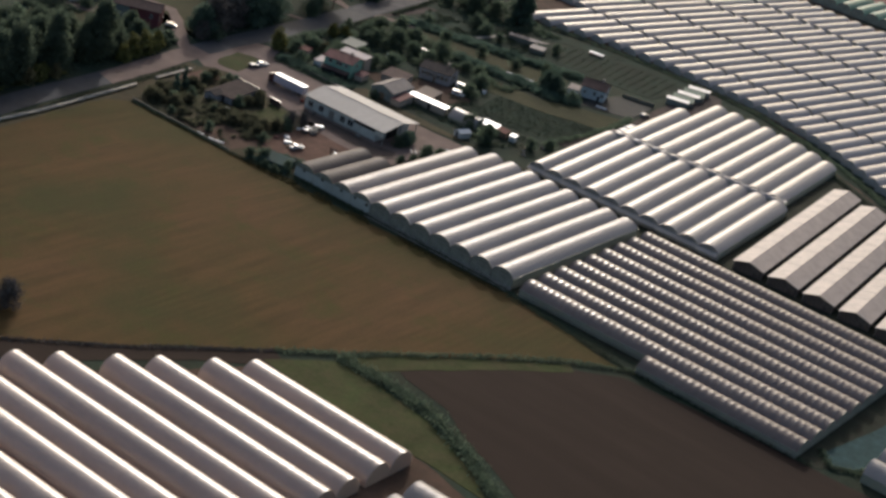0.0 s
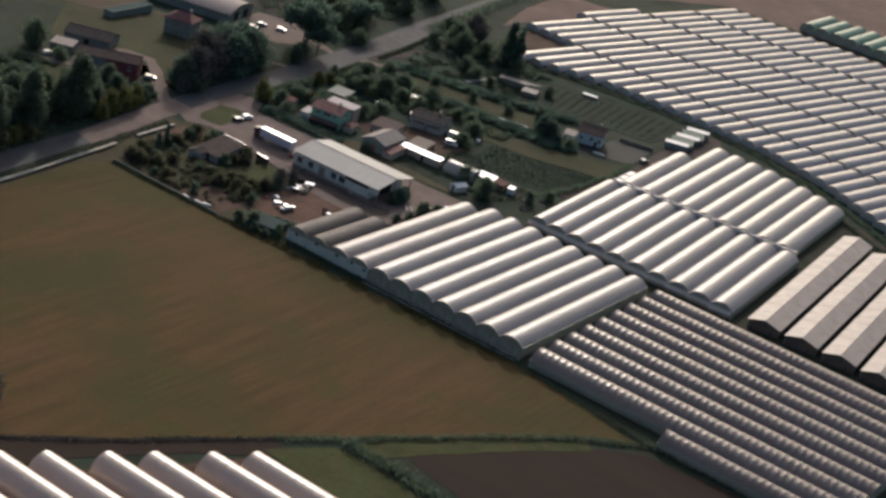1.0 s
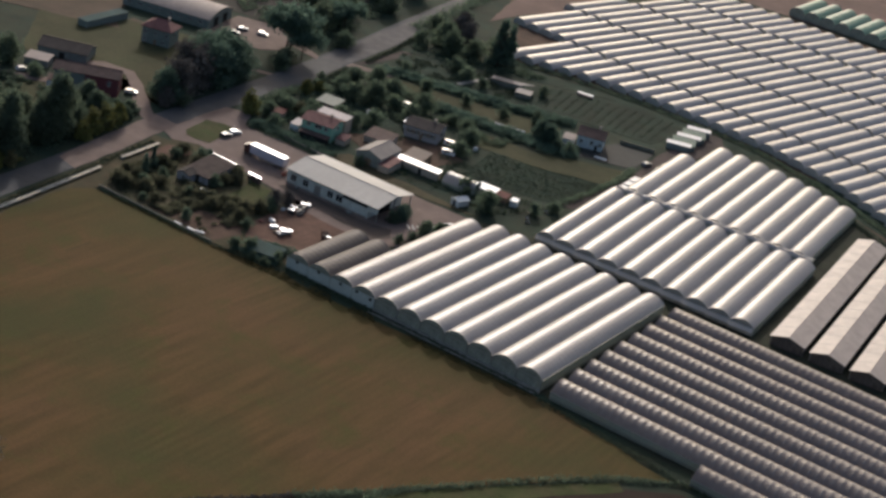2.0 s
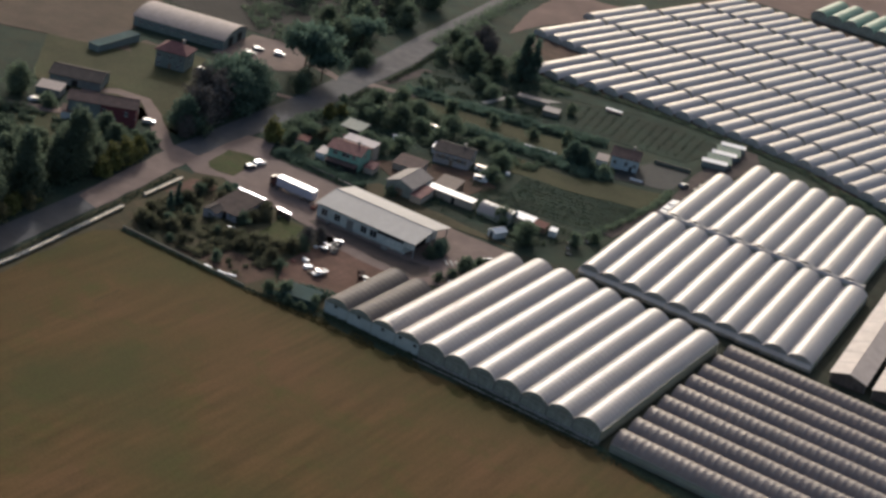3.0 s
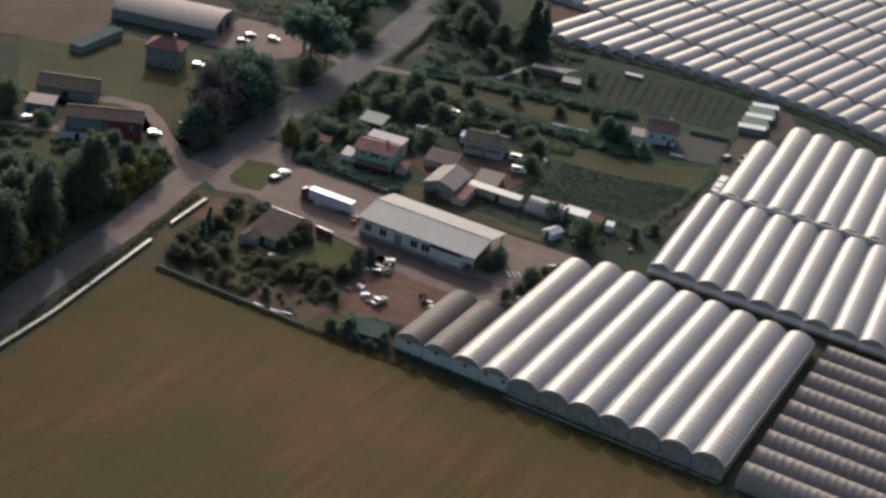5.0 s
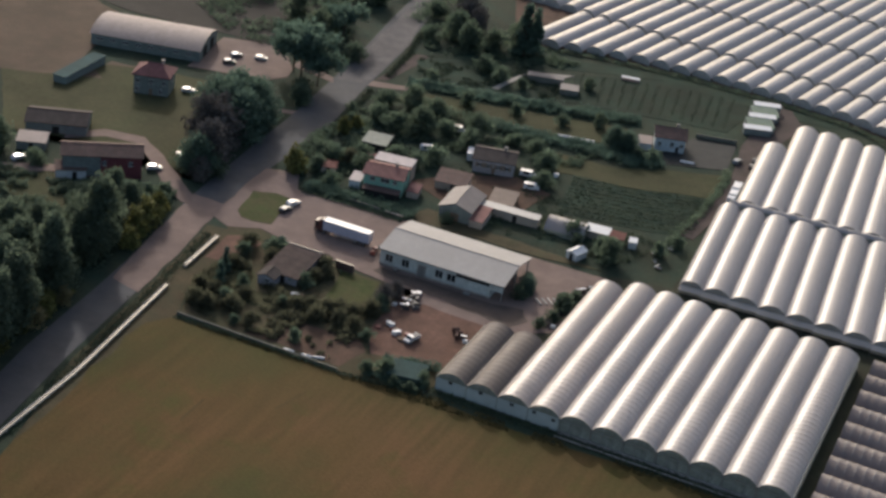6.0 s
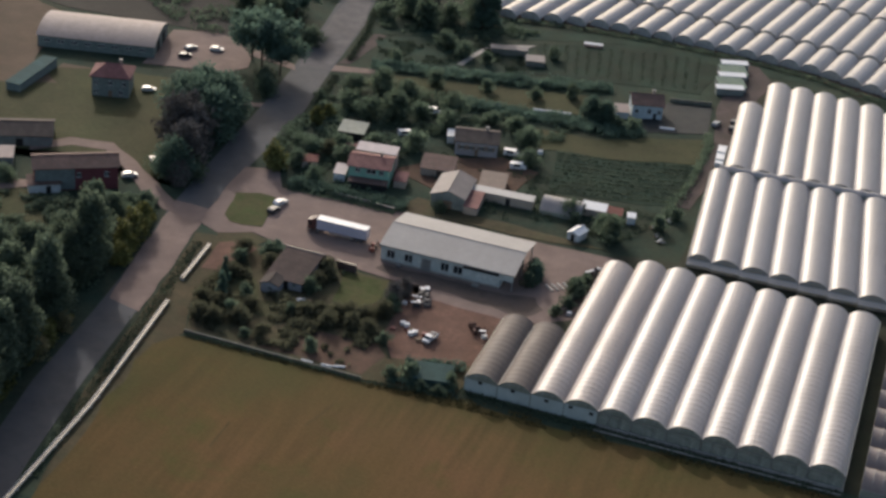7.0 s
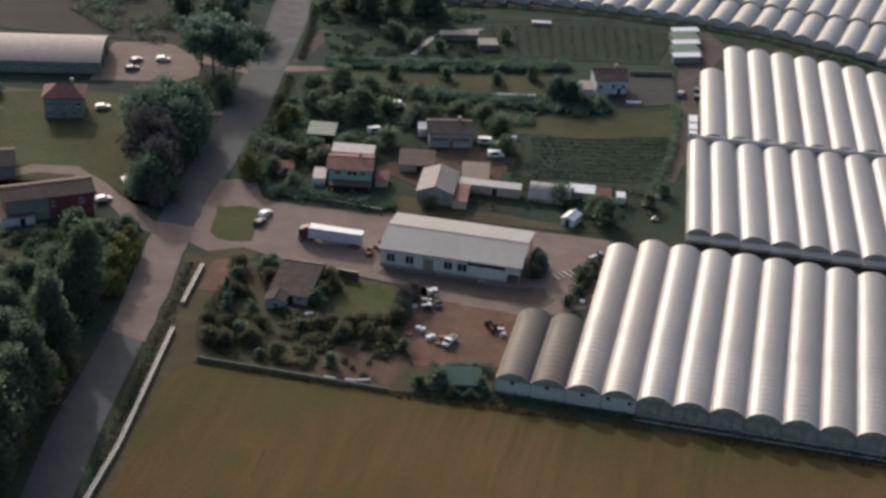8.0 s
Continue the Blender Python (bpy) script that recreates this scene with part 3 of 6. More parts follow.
patch("grass_island", [(-81.2, 48), (-83.8, 60.8), (-78, 63.6), (-73.6, 63.2), (-71.6, 56), (-70, 46.2), (-75, 45), (-78.5, 45.2)], 0.16, LAWN, "small grass island in the driveway", "grass", 0.4, 2.0)
patch("red_plot", [(-76, 34), (-71, 37.5), (-66, 35), (-69, 21), (-74, 20)], 0.06, RED_SOIL, "small plot of bare reddish soil", "ground", 0.5, 2.0)
patch("garden", [(-64, -7.5), (-22, -8), (-19, 2), (-24, 12), (-25, 36.5), (-38, 36), (-58, 38.5), (-68, 36), (-70.5, 10)], 0.05, GARDEN, "overgrown dry garden grass", "garden", 0.6)
patch("yard_margin", [(-22.4, -8.2), (-19, 3), (-7, 6.6), (-0.4, 8.6), (-0.4, -4.6), (-12, -7.4)], 0.065, VERGE, "weedy brown margin of the dirt yard", "ground", 0.8)
patch("garden_soil", [(-47, -6), (-22, -6.5), (-20, 3), (-24, 7), (-40, 6)], 0.07, SOIL, "bare brown garden soil", "garden", 0.8)
patch("garden_lawn", [(-43, 34.6), (-31.3, 35.4), (-29.6, 29), (-32, 21), (-40.5, 19.6), (-41, 26)], 0.07, LAWN, "patch of yellowish lawn", "grass", 0.9)
patch("drive_bank", [(-44, 72.6), (-41, 82), (-24, 79.5), (-4, 79), (12, 77.5), (-2, 74.4), (-30, 73)], 0.06, GARDEN, "dry grassy bank behind the hall", "grass", 0.8)
patch("garden_lawn", [(-67, 24), (-60, 21.5), (-55, 12), (-48, 16), (-46, 8), (-56, 5), (-64, 12)], 0.07, MEADOW, "patch of yellowish lawn", "grass", 0.9)
# dark patch that paints more depth into the hall's shadow on the yard
patch("shaded_earth", [(-37, 40.5), (-24, 37.4), (-10, 36), (2, 33), (6, 40), (3, 45), (-4, 43), (-36, 43)], 0.085, HALL_SHADE, "trodden earth before the hall, darkened as its shade", "ground", 1.2, 2.0)
patch("house_yard", [(-52, 95), (-30, 84), (-20, 92), (-16, 113), (-28, 118), (-44, 108)], 0.07, SOIL, "trodden brown yard between sheds", "yard", 0.9)
patch("orchard_field", [(-26, 143), (-7, 144), (4.5, 152), (22, 160.5), (24.2, 142), (13, 138), (0, 132.6), (-15.5, 130.7), (-24, 127)], 0.06, MEADOW, "green-brown garden field", "field", 0.8)
patch("crop_field", [(-15.5, 130.7), (0, 132.6), (23.9, 141.5), (27, 114), (13, 107.5), (-10.7, 103.6)], 0.05, DARK_GRASS, "dark green crop plot", "field", 0.8)
patch("strip_field", [(-84, 147), (-78, 158), (-14, 176), (-8, 162), (-40, 152), (-62, 148)], 0.06, MEADOW, "pale green strip of garden", "field", 0.8)
patch("upper_meadow", [(-92, 184), (-84, 165), (-66, 172), (-60, 190), (-74, 196)], 0.06, DARK_GRASS, "dark grass patch beside the road", "grass", 0.9)
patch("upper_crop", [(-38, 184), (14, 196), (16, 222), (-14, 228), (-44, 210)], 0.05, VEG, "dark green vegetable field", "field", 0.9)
patch("slab_yard", [(-62, 178), (-58, 200), (-44, 208), (-46, 204), (-57, 196), (-60, 178)], 0.08, CONCRETE, "pale broken concrete path", "path", 0.5, 2.0)
patch("service_yard", [(16, 230), (19.8, 202.6), (21.1, 184), (24, 166), (25.4, 157), (25, 140), (22.5, 112), (27, 112), (31, 140), (30.6, 165), (29, 190), (34, 216), (27, 230)], 0.07, TRACK_SOIL, "trodden pinkish-brown service track beside the greenhouse", "track", 0.7)
patch("paved_yard", [(1.5, 165), (5.8, 183), (19.3, 187.2), (22, 165.5), (3.9, 156.5)], 0.07, PAVED, "dark paved yard beside the blue house", "yard", 0.4)

# west of the road
patch("west_meadow", [(-98, 56), (-104, 78), (-116, 100), (-120, 122), (-150, 118), (-170, 108), (-190, 90), (-160, 52), (-122, 64)], 0.05, MEADOW, "mown meadow among the houses", "field", 1.0)
patch("west_field", [(-160, 100), (-175, 112), (-186, 150), (-230, 170), (-300, 120), (-240, 60)], 0.05, DRY_SOIL, "brown bare field", "field", 1.0)
patch("parking_lot", [(-146, 126.5), (-137, 129), (-128.6, 131.4), (-121, 134), (-117.5, 140.2), (-119, 147), (-124.3, 154), (-132, 160), (-139, 161.5), (-151, 156.5)], 0.08, GRAVEL, "pale gravel parking lot", "parking lot", 0.5)
patch("lot_drive", [(-121, 150), (-104, 146), (-106, 150), (-121, 155)], 0.075, GRAVEL, "pale gravel drive to the road", "track", 0.4)
patch("house_drive", [(-144.7, 59.6), (-137.5, 69.2), (-126, 71.8), (-114.8, 64.2), (-101, 53), (-94, 47), (-92.5, 43), (-96, 43), (-104.4, 48.4), (-115.7, 59), (-125, 66.8), (-135, 65.2), (-142.8, 56.8)], 0.07, GRAVEL, "pale drive to the red house", "track", 0.5)
patch("field_path", [(-152, 28), (-146.2, 32.6), (-136.4, 39.8), (-128, 44), (-126, 41), (-133.8, 36), (-142.7, 28), (-150, 22)], 0.07, GRAVEL, "pale farm path beside the clearing", "path", 0.5)
patch("clearing", [(-118, 14), (-108, 22), (-112, 34), (-134, 36), (-140, 22)], 0.05, MEADOW, "grassy clearing among trees", "grass", 1.0)
patch("north_field", [(-150, 160), (-122, 160), (-132, 215), (-170, 280), (-260, 260), (-260, 176), (-188, 156)], 0.045, GREY_SOIL, "dull grey-brown field behind the warehouse", "field", 1.0)


# ---- greenhouses ----
def arch(w, ze, zr, k=14, dip=0.0):
    """Points across one span: a flattened arch from gutter to gutter."""
    rise = zr - ze - dip
    rad = (w * w / 4 + rise * rise) / (2 * rise)
    half = math.asin(min(1.0, w / 2 / rad)) if rise < w / 2 else math.pi / 2
    return [(w / 2 + rad * math.sin(half * (2 * i / k - 1)), ze + rise - rad + rad * math.cos(half * (2 * i / k - 1))) for i in range(k + 1)]


def span_mesh(w, length, ze, zr, hoop, sag, mat, seed, k=14, cuts=4):
    """The film roof of one span: it is held up on hoops and sags between them."""
    rng = random.Random(seed)
    n = max(1, round(length / hoop)) * cuts
    vs, fs = [], []
    for j in range(n + 1):
        y = length * j / n
        d = sag * abs(math.sin(math.pi * j / cuts)) * rng.uniform(0.75, 1.2)
        for i, (x, z) in enumerate(arch(w, ze, zr, k)):
            s = math.sin(math.pi * i / k)
            vs.append((x + (0.5 - x / w) * d * 1.2, y, z - d * s))
    for j in range(n):
        for i in range(k):
            a = j * (k + 1) + i
            fs.append((a, a + 1, a + k + 2, a + k + 1))
    me = bpy.data.meshes.new("roof_span")
    me.from_pydata(vs, [], fs)
    me.polygons.foreach_set("use_smooth", [True] * len(fs))
    me.materials.append(mat)
    return me


def end_mesh(w, ze, zr, mat, thick=0.12, low=0.0):
    return mesh_of("end_wall", prism(bmesh.new(), [(0.02, low)] + [(x, z - 0.03) for x, z in arch(w, ze, zr)] + [(w - 0.02, low)], 0, thick), mat)


def hoop_mesh(w, ze, zr, wide=0.07, proud=0.035):
    """A steel hoop that shows as a thin rib on the film."""
    bm = bmesh.new()
    pts = arch(w - 0.1, ze, zr, 10)
    rows = [[bm.verts.new((x + 0.05, y, z + p)) for y, p in ((-wide, -0.02), (-wide * 0.5, proud), (wide * 0.5, proud), (wide, -0.02))] for x, z in pts]
    for a, b in zip(rows, rows[1:]):
        for i in range(3):
            bm.faces.new((a[i], a[i + 1], b[i + 1], b[i]))
    return mesh_of("hoop", bm, HOOP)


def add_hoops(top, spans, ze, zr, pick, spacing):
    """The hoops of the spans picked, one object each on a shared mesh."""
    meshes = {}
    for i, (x, w, y0, y1) in enumerate(spans):
        if i not in pick:
            continue
        me = meshes.setdefault(round(w, 2), hoop_mesh(w, ze, zr))
        n = round((y1 - y0) / spacing)
        for k in range(1, n):
            placed(part("hoop", me, HOOP, top), x, y0 + (y1 - y0) * k / n, 0)


def greenhouse(label, at, turn, spans, ze, zr, mats, hoop, sag, seed=1, ends=None, side=None, group="", cuts=4, rails=False):
    """spans: (x, width, start, end) along local y. mats: roof film of a span by its number."""
    top = thing("greenhouse", label, "greenhouse", at, turn, group)
    meshes = {}
    for i, (x, w, y0, y1) in enumerate(spans):
        mat = mats(i)
        key = (round(w, 2), round(y1 - y0, 1), mat.name)
        if key not in meshes:
            meshes[key] = span_mesh(w, y1 - y0, ze, zr, hoop, sag, mat, seed + i, 14, cuts)
        placed(part("roof_span", meshes[key], mat, top), x, y0, 0)
        em = ends(i) if ends else END_FILM
        for y in (y0 + 0.05, y1 - 0.17):
            ek = ("end", round(w, 2), em.name)
            if ek not in meshes:
                meshes[ek] = end_mesh(w, ze, zr, em)
            placed(part("end_wall", meshes[ek], em, top), x, y, 0)
        if i:
            gy0, gy1 = max(y0, spans[i - 1][2]), min(y1, spans[i - 1][3])
            part("gutter", boxed(x - 0.14, x + 0.14, gy0 + 0.2, gy1 - 0.2, ze - 0.16, ze + 0.02), GALV, top)
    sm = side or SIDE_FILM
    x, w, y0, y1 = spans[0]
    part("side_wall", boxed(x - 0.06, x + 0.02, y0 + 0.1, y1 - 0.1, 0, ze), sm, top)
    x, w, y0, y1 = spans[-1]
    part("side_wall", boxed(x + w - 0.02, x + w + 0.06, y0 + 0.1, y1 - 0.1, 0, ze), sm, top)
    if rails:
        part("base_rail", boxed(x + w + 0.08, x + w + 0.2, y0, y1, 0.5, 0.75), GALV, top)
        part("base_rail", boxed(x + w + 0.08, x + w + 0.2, y0, y1, ze - 0.25, ze - 0.05), GALV, top)
    return top


# eleven spans beside the field, the first two under grey shading
P = 7.5
MAIN = [(i * P, P, -2.0, 26.5 if i < 2 else 63.8 if i == 2 else 67.8) for i in range(11)]
main = greenhouse("long multi-span film greenhouse with two grey shaded spans", (0, 0, 0), 0,
                  MAIN, 3.5, 5.3,
                  lambda i: FILM_GREY if i < 2 else FILM_PINK if i < 4 else FILM, 2.0, 0.14, 3, lambda i: END_FILM, None, "", 4, True)
FY = -2.0
add_hoops(main, MAIN, 3.5, 5.3, range(2, 11), 2.0)
for i in range(4):
    part("wall_panel", boxed(i * P + 0.15, i * P + P - 0.15, FY - 0.1, FY + 0.03, 0.2, 3.2 if i < 2 else 3.4), END_WHITE, main, "white panel on the end wall")
for x, z in ((3.6, 3.0), (18.6, 2.9), (24.0, 3.0), (28.6, 2.6), (11.0, 3.1)):
    part("vent", boxed(x - 0.45, x + 0.45, FY - 0.16, FY - 0.06, z - 0.35, z + 0.35), DARK, main, "dark square vent")
for i in range(4, 11):
    part("end_frame", boxed(i * P + 0.1, i * P + P - 0.1, FY - 0.09, FY + 0.02, 3.35, 3.5), GALV, main)
    for k in range(4):
        x = i * P + 0.1 + (P - 0.35) * k / 3
        part("post", boxed(x, x + 0.14, FY - 0.08, FY + 0.03, 0, 3.4), GALV, main)
part("base_wall", boxed(30.2, 82.8, FY - 0.7, FY - 0.35, 0, 0.75), CONCRETE, main, "low pale concrete kerb wall")
part("water_pipe", tube(bmesh.new(), (30, FY - 2.2, 0.3), (82.5, FY - 2.2, 0.3), 0.2, 0.2), CONCRETE, main, "pale irrigation pipe along the ground")

# two rows north of it, leaning a little off the first block's direction
LEAN = 4.8


def span_row(ox, oy, widths, near, far, angle=LEAN):
    """Spans of the widths given between two lines of the plan, near(x) and far(x)."""
    ca, sa = math.cos(radians(angle)), math.sin(radians(angle))
    rows, u = [], 0.0
    for w in widths:
        c = u + w / 2
        v0 = v1 = 0.0
        for _ in range(6):
            gx = ox + c * ca - v0 * sa
            v0 += (near(gx) - (oy + c * sa + v0 * ca))
            gx = ox + c * ca - v1 * sa
            v1 += (far(gx) - (oy + c * sa + v1 * ca))
        rows.append((u, w, v0, v1))
        u += w
    return rows


near_row = span_row(33.0, 79.3, [6.0] + [7.4] * 9, lambda x: 79.3, lambda x: 134.0 + (x - 28) * 0.085)
smooth = greenhouse("multi-span film greenhouse with smooth whitish roofs", (33.0, 79.3, 0), LEAN, near_row, 2.5, 4.2, lambda i: FILM_SMOOTH, 2.5, 0.012, 23, lambda i: END_GREY)
for u, w, v0, v1 in near_row:
    part("front_wall", boxed(u + 0.02, u + w - 0.02, v0 - 0.1, v0 + 0.03, 0, 2.45), END_PALE, smooth, "pale lower front wall")
    part("front_rail", boxed(u, u + w, v0 - 0.16, v0 - 0.02, 2.45, 2.6), GALV, smooth)
    part("apron", prism(bmesh.new(), [(v0 - 0.12, 2.38), (v0 - 0.12, 2.48), (v0 - 1.7, 1.75), (v0 - 1.7, 1.65)], u + 0.03, u + w - 0.03, "x"), APRON, smooth, "pale sloping film apron")
    part("apron_post", boxed(u + 0.05, u + 0.15, v0 - 1.65, v0 - 1.55, 0, 1.66), GALV, smooth)
    part("front_door", boxed(u + w * 0.42, u + w * 0.58, v0 - 0.15, v0 - 0.09, 0, 2.1), END_FAR, smooth)
far_row = span_row(31.6, 138.5, [7.27] * 9, lambda x: 138.5 + (x - 32) * 0.085, lambda x: 188.5 if x < 33 else 209.5 - 0.0052 * max(0, x - 45) ** 2)
greenhouse("multi-span film greenhouse with smooth whitish roofs", (31.6, 138.5, 0), LEAN, far_row, 2.5, 4.2, lambda i: FILM_SMOOTH, 2.5, 0.012, 41, lambda i: END_PALE)
gal = thing("covered_walkway", "low rounded film-covered walkway between two greenhouses", "walkway", (30.5, 135.6, 0), math.degrees(math.atan(0.085)) - 90)
placed(part("roof_span", span_mesh(3.0, 68.5, 3.3, 4.4, 3.65, 0.25, FILM_FAR, 5, 10, 4), FILM_FAR, gal), -2.2, 0, 0)
part("side_wall", boxed(-2.25, -2.1, 0.2, 68.3, 0, 3.35), SIDE_FILM, gal)
part("side_wall", boxed(0.7, 0.82, 0.2, 68.3, 0, 3.35), SIDE_FILM, gal)
ste = thing("white_crates", "stack of shiny white plastic crates", "crates", (29.3, 143, 0), LEAN)
for k in range(5):
    part("crate", boxed(-1.2, 1.2, k * 2.6, k * 2.6 + 2.2, 0, 1.6 + 0.3 * (k % 2), bevel=0.1), WHITE, ste)

# ribbed tunnels whose ridges run along x
RIB = 8.2
RIBBED = [(k * RIB, RIB, 0, 91.5) for k in range(9)]
ribbed = greenhouse("row of low ribbed tunnels under dusty film", (86.0, 70.8, 0), -90, RIBBED, 2.2, 4.3,
           lambda i: FILM_DULL, 2.05, 0.12, 61, None, None, "", 6, True)
greenhouse("single ribbed tunnel under dusty film", (129.5, -3.1, 0), -90, [(0, 7.4, 0, 48)], 2.0, 4.0, lambda i: FILM_DULL, 2.05, 0.12, 77, None, None, "", 6, True)

add_hoops(ribbed, RIBBED, 2.2, 4.3, range(3, 9), 91.5 / 45)

# tunnels nearest to the start of the flight, their west ends stepping back
for k in range(5):
    greenhouse("pair of wide glossy polytunnels with stepped ends", (40, -99.0 - 18.5 * k, 0), -90, [(0, 8.05, 36.6 - 13.0 * k, 82.5), (8.05, 8.05, 31.0 - 13.0 * k, 82.5)], 1.3, 5.0,
               lambda i: FILM_WARM, 2.4, 0.05, 91 + 2 * k, lambda i: END_FILM_WARM, FILM_WARM, "tunnel pairs by the ditch")
greenhouse("polytunnel under whitish film", (131.5, -106, 0), -90, [(0, 8.5, 0, 40), (8.5, 8.5, 0, 40)], 2.4, 5.0, lambda i: FILM, 2.4, 0.06, 93, lambda i: END_WHITE)
greenhouse("polytunnel under whitish film", (193, 12, 0), -90, [(0, 8.5, 0, 40), (8.5, 8.5, 0, 40)], 2.4, 5.0, lambda i: FILM, 2.4, 0.06, 95, lambda i: END_WHITE)


# the large far field of greenhouses, row behind row
def far_block(y_near, y_far, x0, n, seed):
    oy = y_near(x0)
    rows = span_row(x0, oy, [7.24] * n, y_near, y_far, -10.0)
    greenhouse("far row of film greenhouse spans", (x0, oy, 0), -10.0, rows, 1.1, 3.15, lambda i: FILM_FAR, 3.0, 0.02, seed, lambda i: END_FAR, None, "far greenhouse field", 2)


front = lambda x: np.interp(x, [-75, -60, -45, -30, 0, 25, 45, 75, 100, 125], [224.5, 229, 233, 237, 238, 236.5, 234.5, 224, 209, 192]).item()
gap1 = lambda x: 265 - 0.115 * (x + 40)
gap2 = lambda x: 309 - 0.125 * (x + 40)
gap3 = lambda x: 351 - 0.15 * (x + 40)
gap4 = lambda x: 388 - 0.12 * (x + 40)
last = lambda x: 424 - 0.03 * (x + 60)
far_block(front, lambda x: gap1(x) - 1.5, -72.4, 27, 110)
far_block(lambda x: gap1(x) + 1.5, lambda x: gap2(x) - 1.5, -94.4, 29, 140)
far_block(lambda x: gap2(x) + 1.5, lambda x: gap3(x) - 1.5, -94.4, 28, 170)
far_block(lambda x: gap3(x) + 1.5, lambda x: gap4(x) - 1.5, -79.7, 25, 200)
far_block(lambda x: gap4(x) + 1.5, last, -72.4, 22, 230)
greenhouse("distant tunnels under green shade film", (-34, 441, 0), 0, [(i * 8, 8, 0, 32) for i in range(9)], 2.6, 5.0, lambda i: FILM_GREEN, 3, 0.05, 260, None, None, "", 2)


# long gabled sheds with one slope toward the sun
def long_shed(x, y, length):
    ob = thing("long_shed", "long low shed with pale weathered cement roof", "shed", (x, y, 0), 5.75, "long sheds")
    half, eave, top = 5.25, 2.7, 4.25
    part("wall", boxed(0.6, 9.9, 0.3, length - 0.3, 0, 2.75), GABLE_DARK, ob, "dark open side wall")
    for e in (0.0, 2 * half):
        part("roof_slope", prism(bmesh.new(), [(e, eave), (half, top), (half, top + 0.15), (e, eave + 0.15)], 0, length), ROOF_BEIGE, ob)
    part("gable", prism(bmesh.new(), [(0.6, 2.75), (9.9, 2.75), (half, top - 0.2)], 0.25, 0.4), GABLE_DARK, ob)
    for k in range(int(length / 5)):
        for x in (0.4, 10.1):
            part("post", boxed(x - 0.08, x + 0.08, k * 5 + 0.5, k * 5 + 0.66, 0, 2.72), CONCRETE, ob)
    for k in range(1, 12):
        y = length * k / 12
        part("roof_joint", prism(bmesh.new(), [(0, eave + 0.15), (half, top + 0.15), (half, top + 0.19), (0, eave + 0.19)], y, y + 0.18), ROOF_SHEET, ob)
    return ob


for k in range(6):
    long_shed(110.9 + 12.15 * k, 79.6 + 0.1 * k, 99 - 4.6 * k)


# ---- buildings ----
def window_at(parent, x, y, z, w, h, face, shutters=None):
    """A window on a wall; face: the outward direction, -y, +y, -x or +x."""
    turn = {"-y": 0, "+x": 90, "+y": 180, "-x": 270}[face]
    fr = part("window", boxed(-w / 2, w / 2, -0.05, 0.03, 0, h), WALL_WHITE, parent)
    placed(fr, x, y, z, turn)
    for k in (-1, 1):
        part("pane", boxed(k * w / 4 - w / 4 + 0.07, k * w / 4 + w / 4 - 0.07, -0.075, -0.02, 0.1, h - 0.1), GLASS, fr)
    part("sill", boxed(-w / 2 - 0.1, w / 2 + 0.1, -0.2, 0.02, -0.1, -0.01), CONCRETE, fr)
    if shutters:
        for k in (-1, 1):
            part("shutter", boxed(k * (w / 2 + 0.3) - 0.27, k * (w / 2 + 0.3) + 0.27, -0.1, -0.03, 0, h), shutters, fr)
    return fr


def door_at(parent, x, y, w, h, face, mat):
    turn = {"-y": 0, "+x": 90, "+y": 180, "-x": 270}[face]
    d = placed(part("door", boxed(-w / 2, w / 2, -0.06, 0.04, 0.02, h), mat, parent), x, y, 0, turn)
    part("handle", boxed(w * 0.32, w * 0.38, -0.12, -0.05, 1.0, 1.15), GALV, d)
    return d


def gable_house(name, label, at, turn, w, d, h, rise, wall, roof, over=0.5, along="x", chimney=True, windows=(), doors=(), shutters=None, category="house"):
    """Walls w by d with a two-sided roof, its ridge along x or y."""
    ob = thing(name, label, category, (*at, 0), turn)
    bm = bmesh.new()
    if along == "x":
        prism(bm, [(-d / 2, 0), (d / 2, 0), (d / 2, h), (0, h + rise), (-d / 2, h)], -w / 2, w / 2, "x")
    else:
        prism(bm, [(-w / 2, 0), (w / 2, 0), (w / 2, h), (0, h + rise), (-w / 2, h)], -d / 2, d / 2, "y")
    part("wall", bm, wall, ob)
    half, length = (d / 2, w / 2) if along == "x" else (w / 2, d / 2)
    k = rise / half
    for s in (-1, 1):
        pr = [(0, h + rise + 0.04), (s * (half + over), h - over * k + 0.04), (s * (half + over), h - over * k + 0.22), (0, h + rise + 0.22)]
        part("roof_slope", prism(bmesh.new(), pr, -length - over, length + over, "x" if along == "x" else "y"), roof, ob)
    ridge = [(-0.16, h + rise + 0.18), (0.16, h + rise + 0.18), (0, h + rise + 0.34)]
    part("ridge_cap", prism(bmesh.new(), ridge, -length - over, length + over, "x" if along == "x" else "y"), roof, ob)
    if chimney:
        c = part("chimney", boxed(-0.4, 0.4, -0.4, 0.4, h, h + rise + 1.0, bevel=0.04), WALL_CREAM, ob)
        placed(c, w * 0.22, d * 0.12, 0)
        part("chimney_cap", boxed(-0.5, 0.5, -0.5, 0.5, h + rise + 1.0, h + rise + 1.15), CONCRETE, c)
    for face, u, z, ww, hh in windows:
        x, y = {"-y": (u, -d / 2), "+y": (u, d / 2), "-x": (-w / 2, u), "+x": (w / 2, u)}[face]
        window_at(ob, x, y, z, ww, hh, face, shutters)
    for face, u, ww, hh, mat in doors:
        x, y = {"-y": (u, -d / 2), "+y": (u, d / 2), "-x": (-w / 2, u), "+x": (w / 2, u)}[face]
        door_at(ob, x, y, ww, hh, face, mat)
    return ob


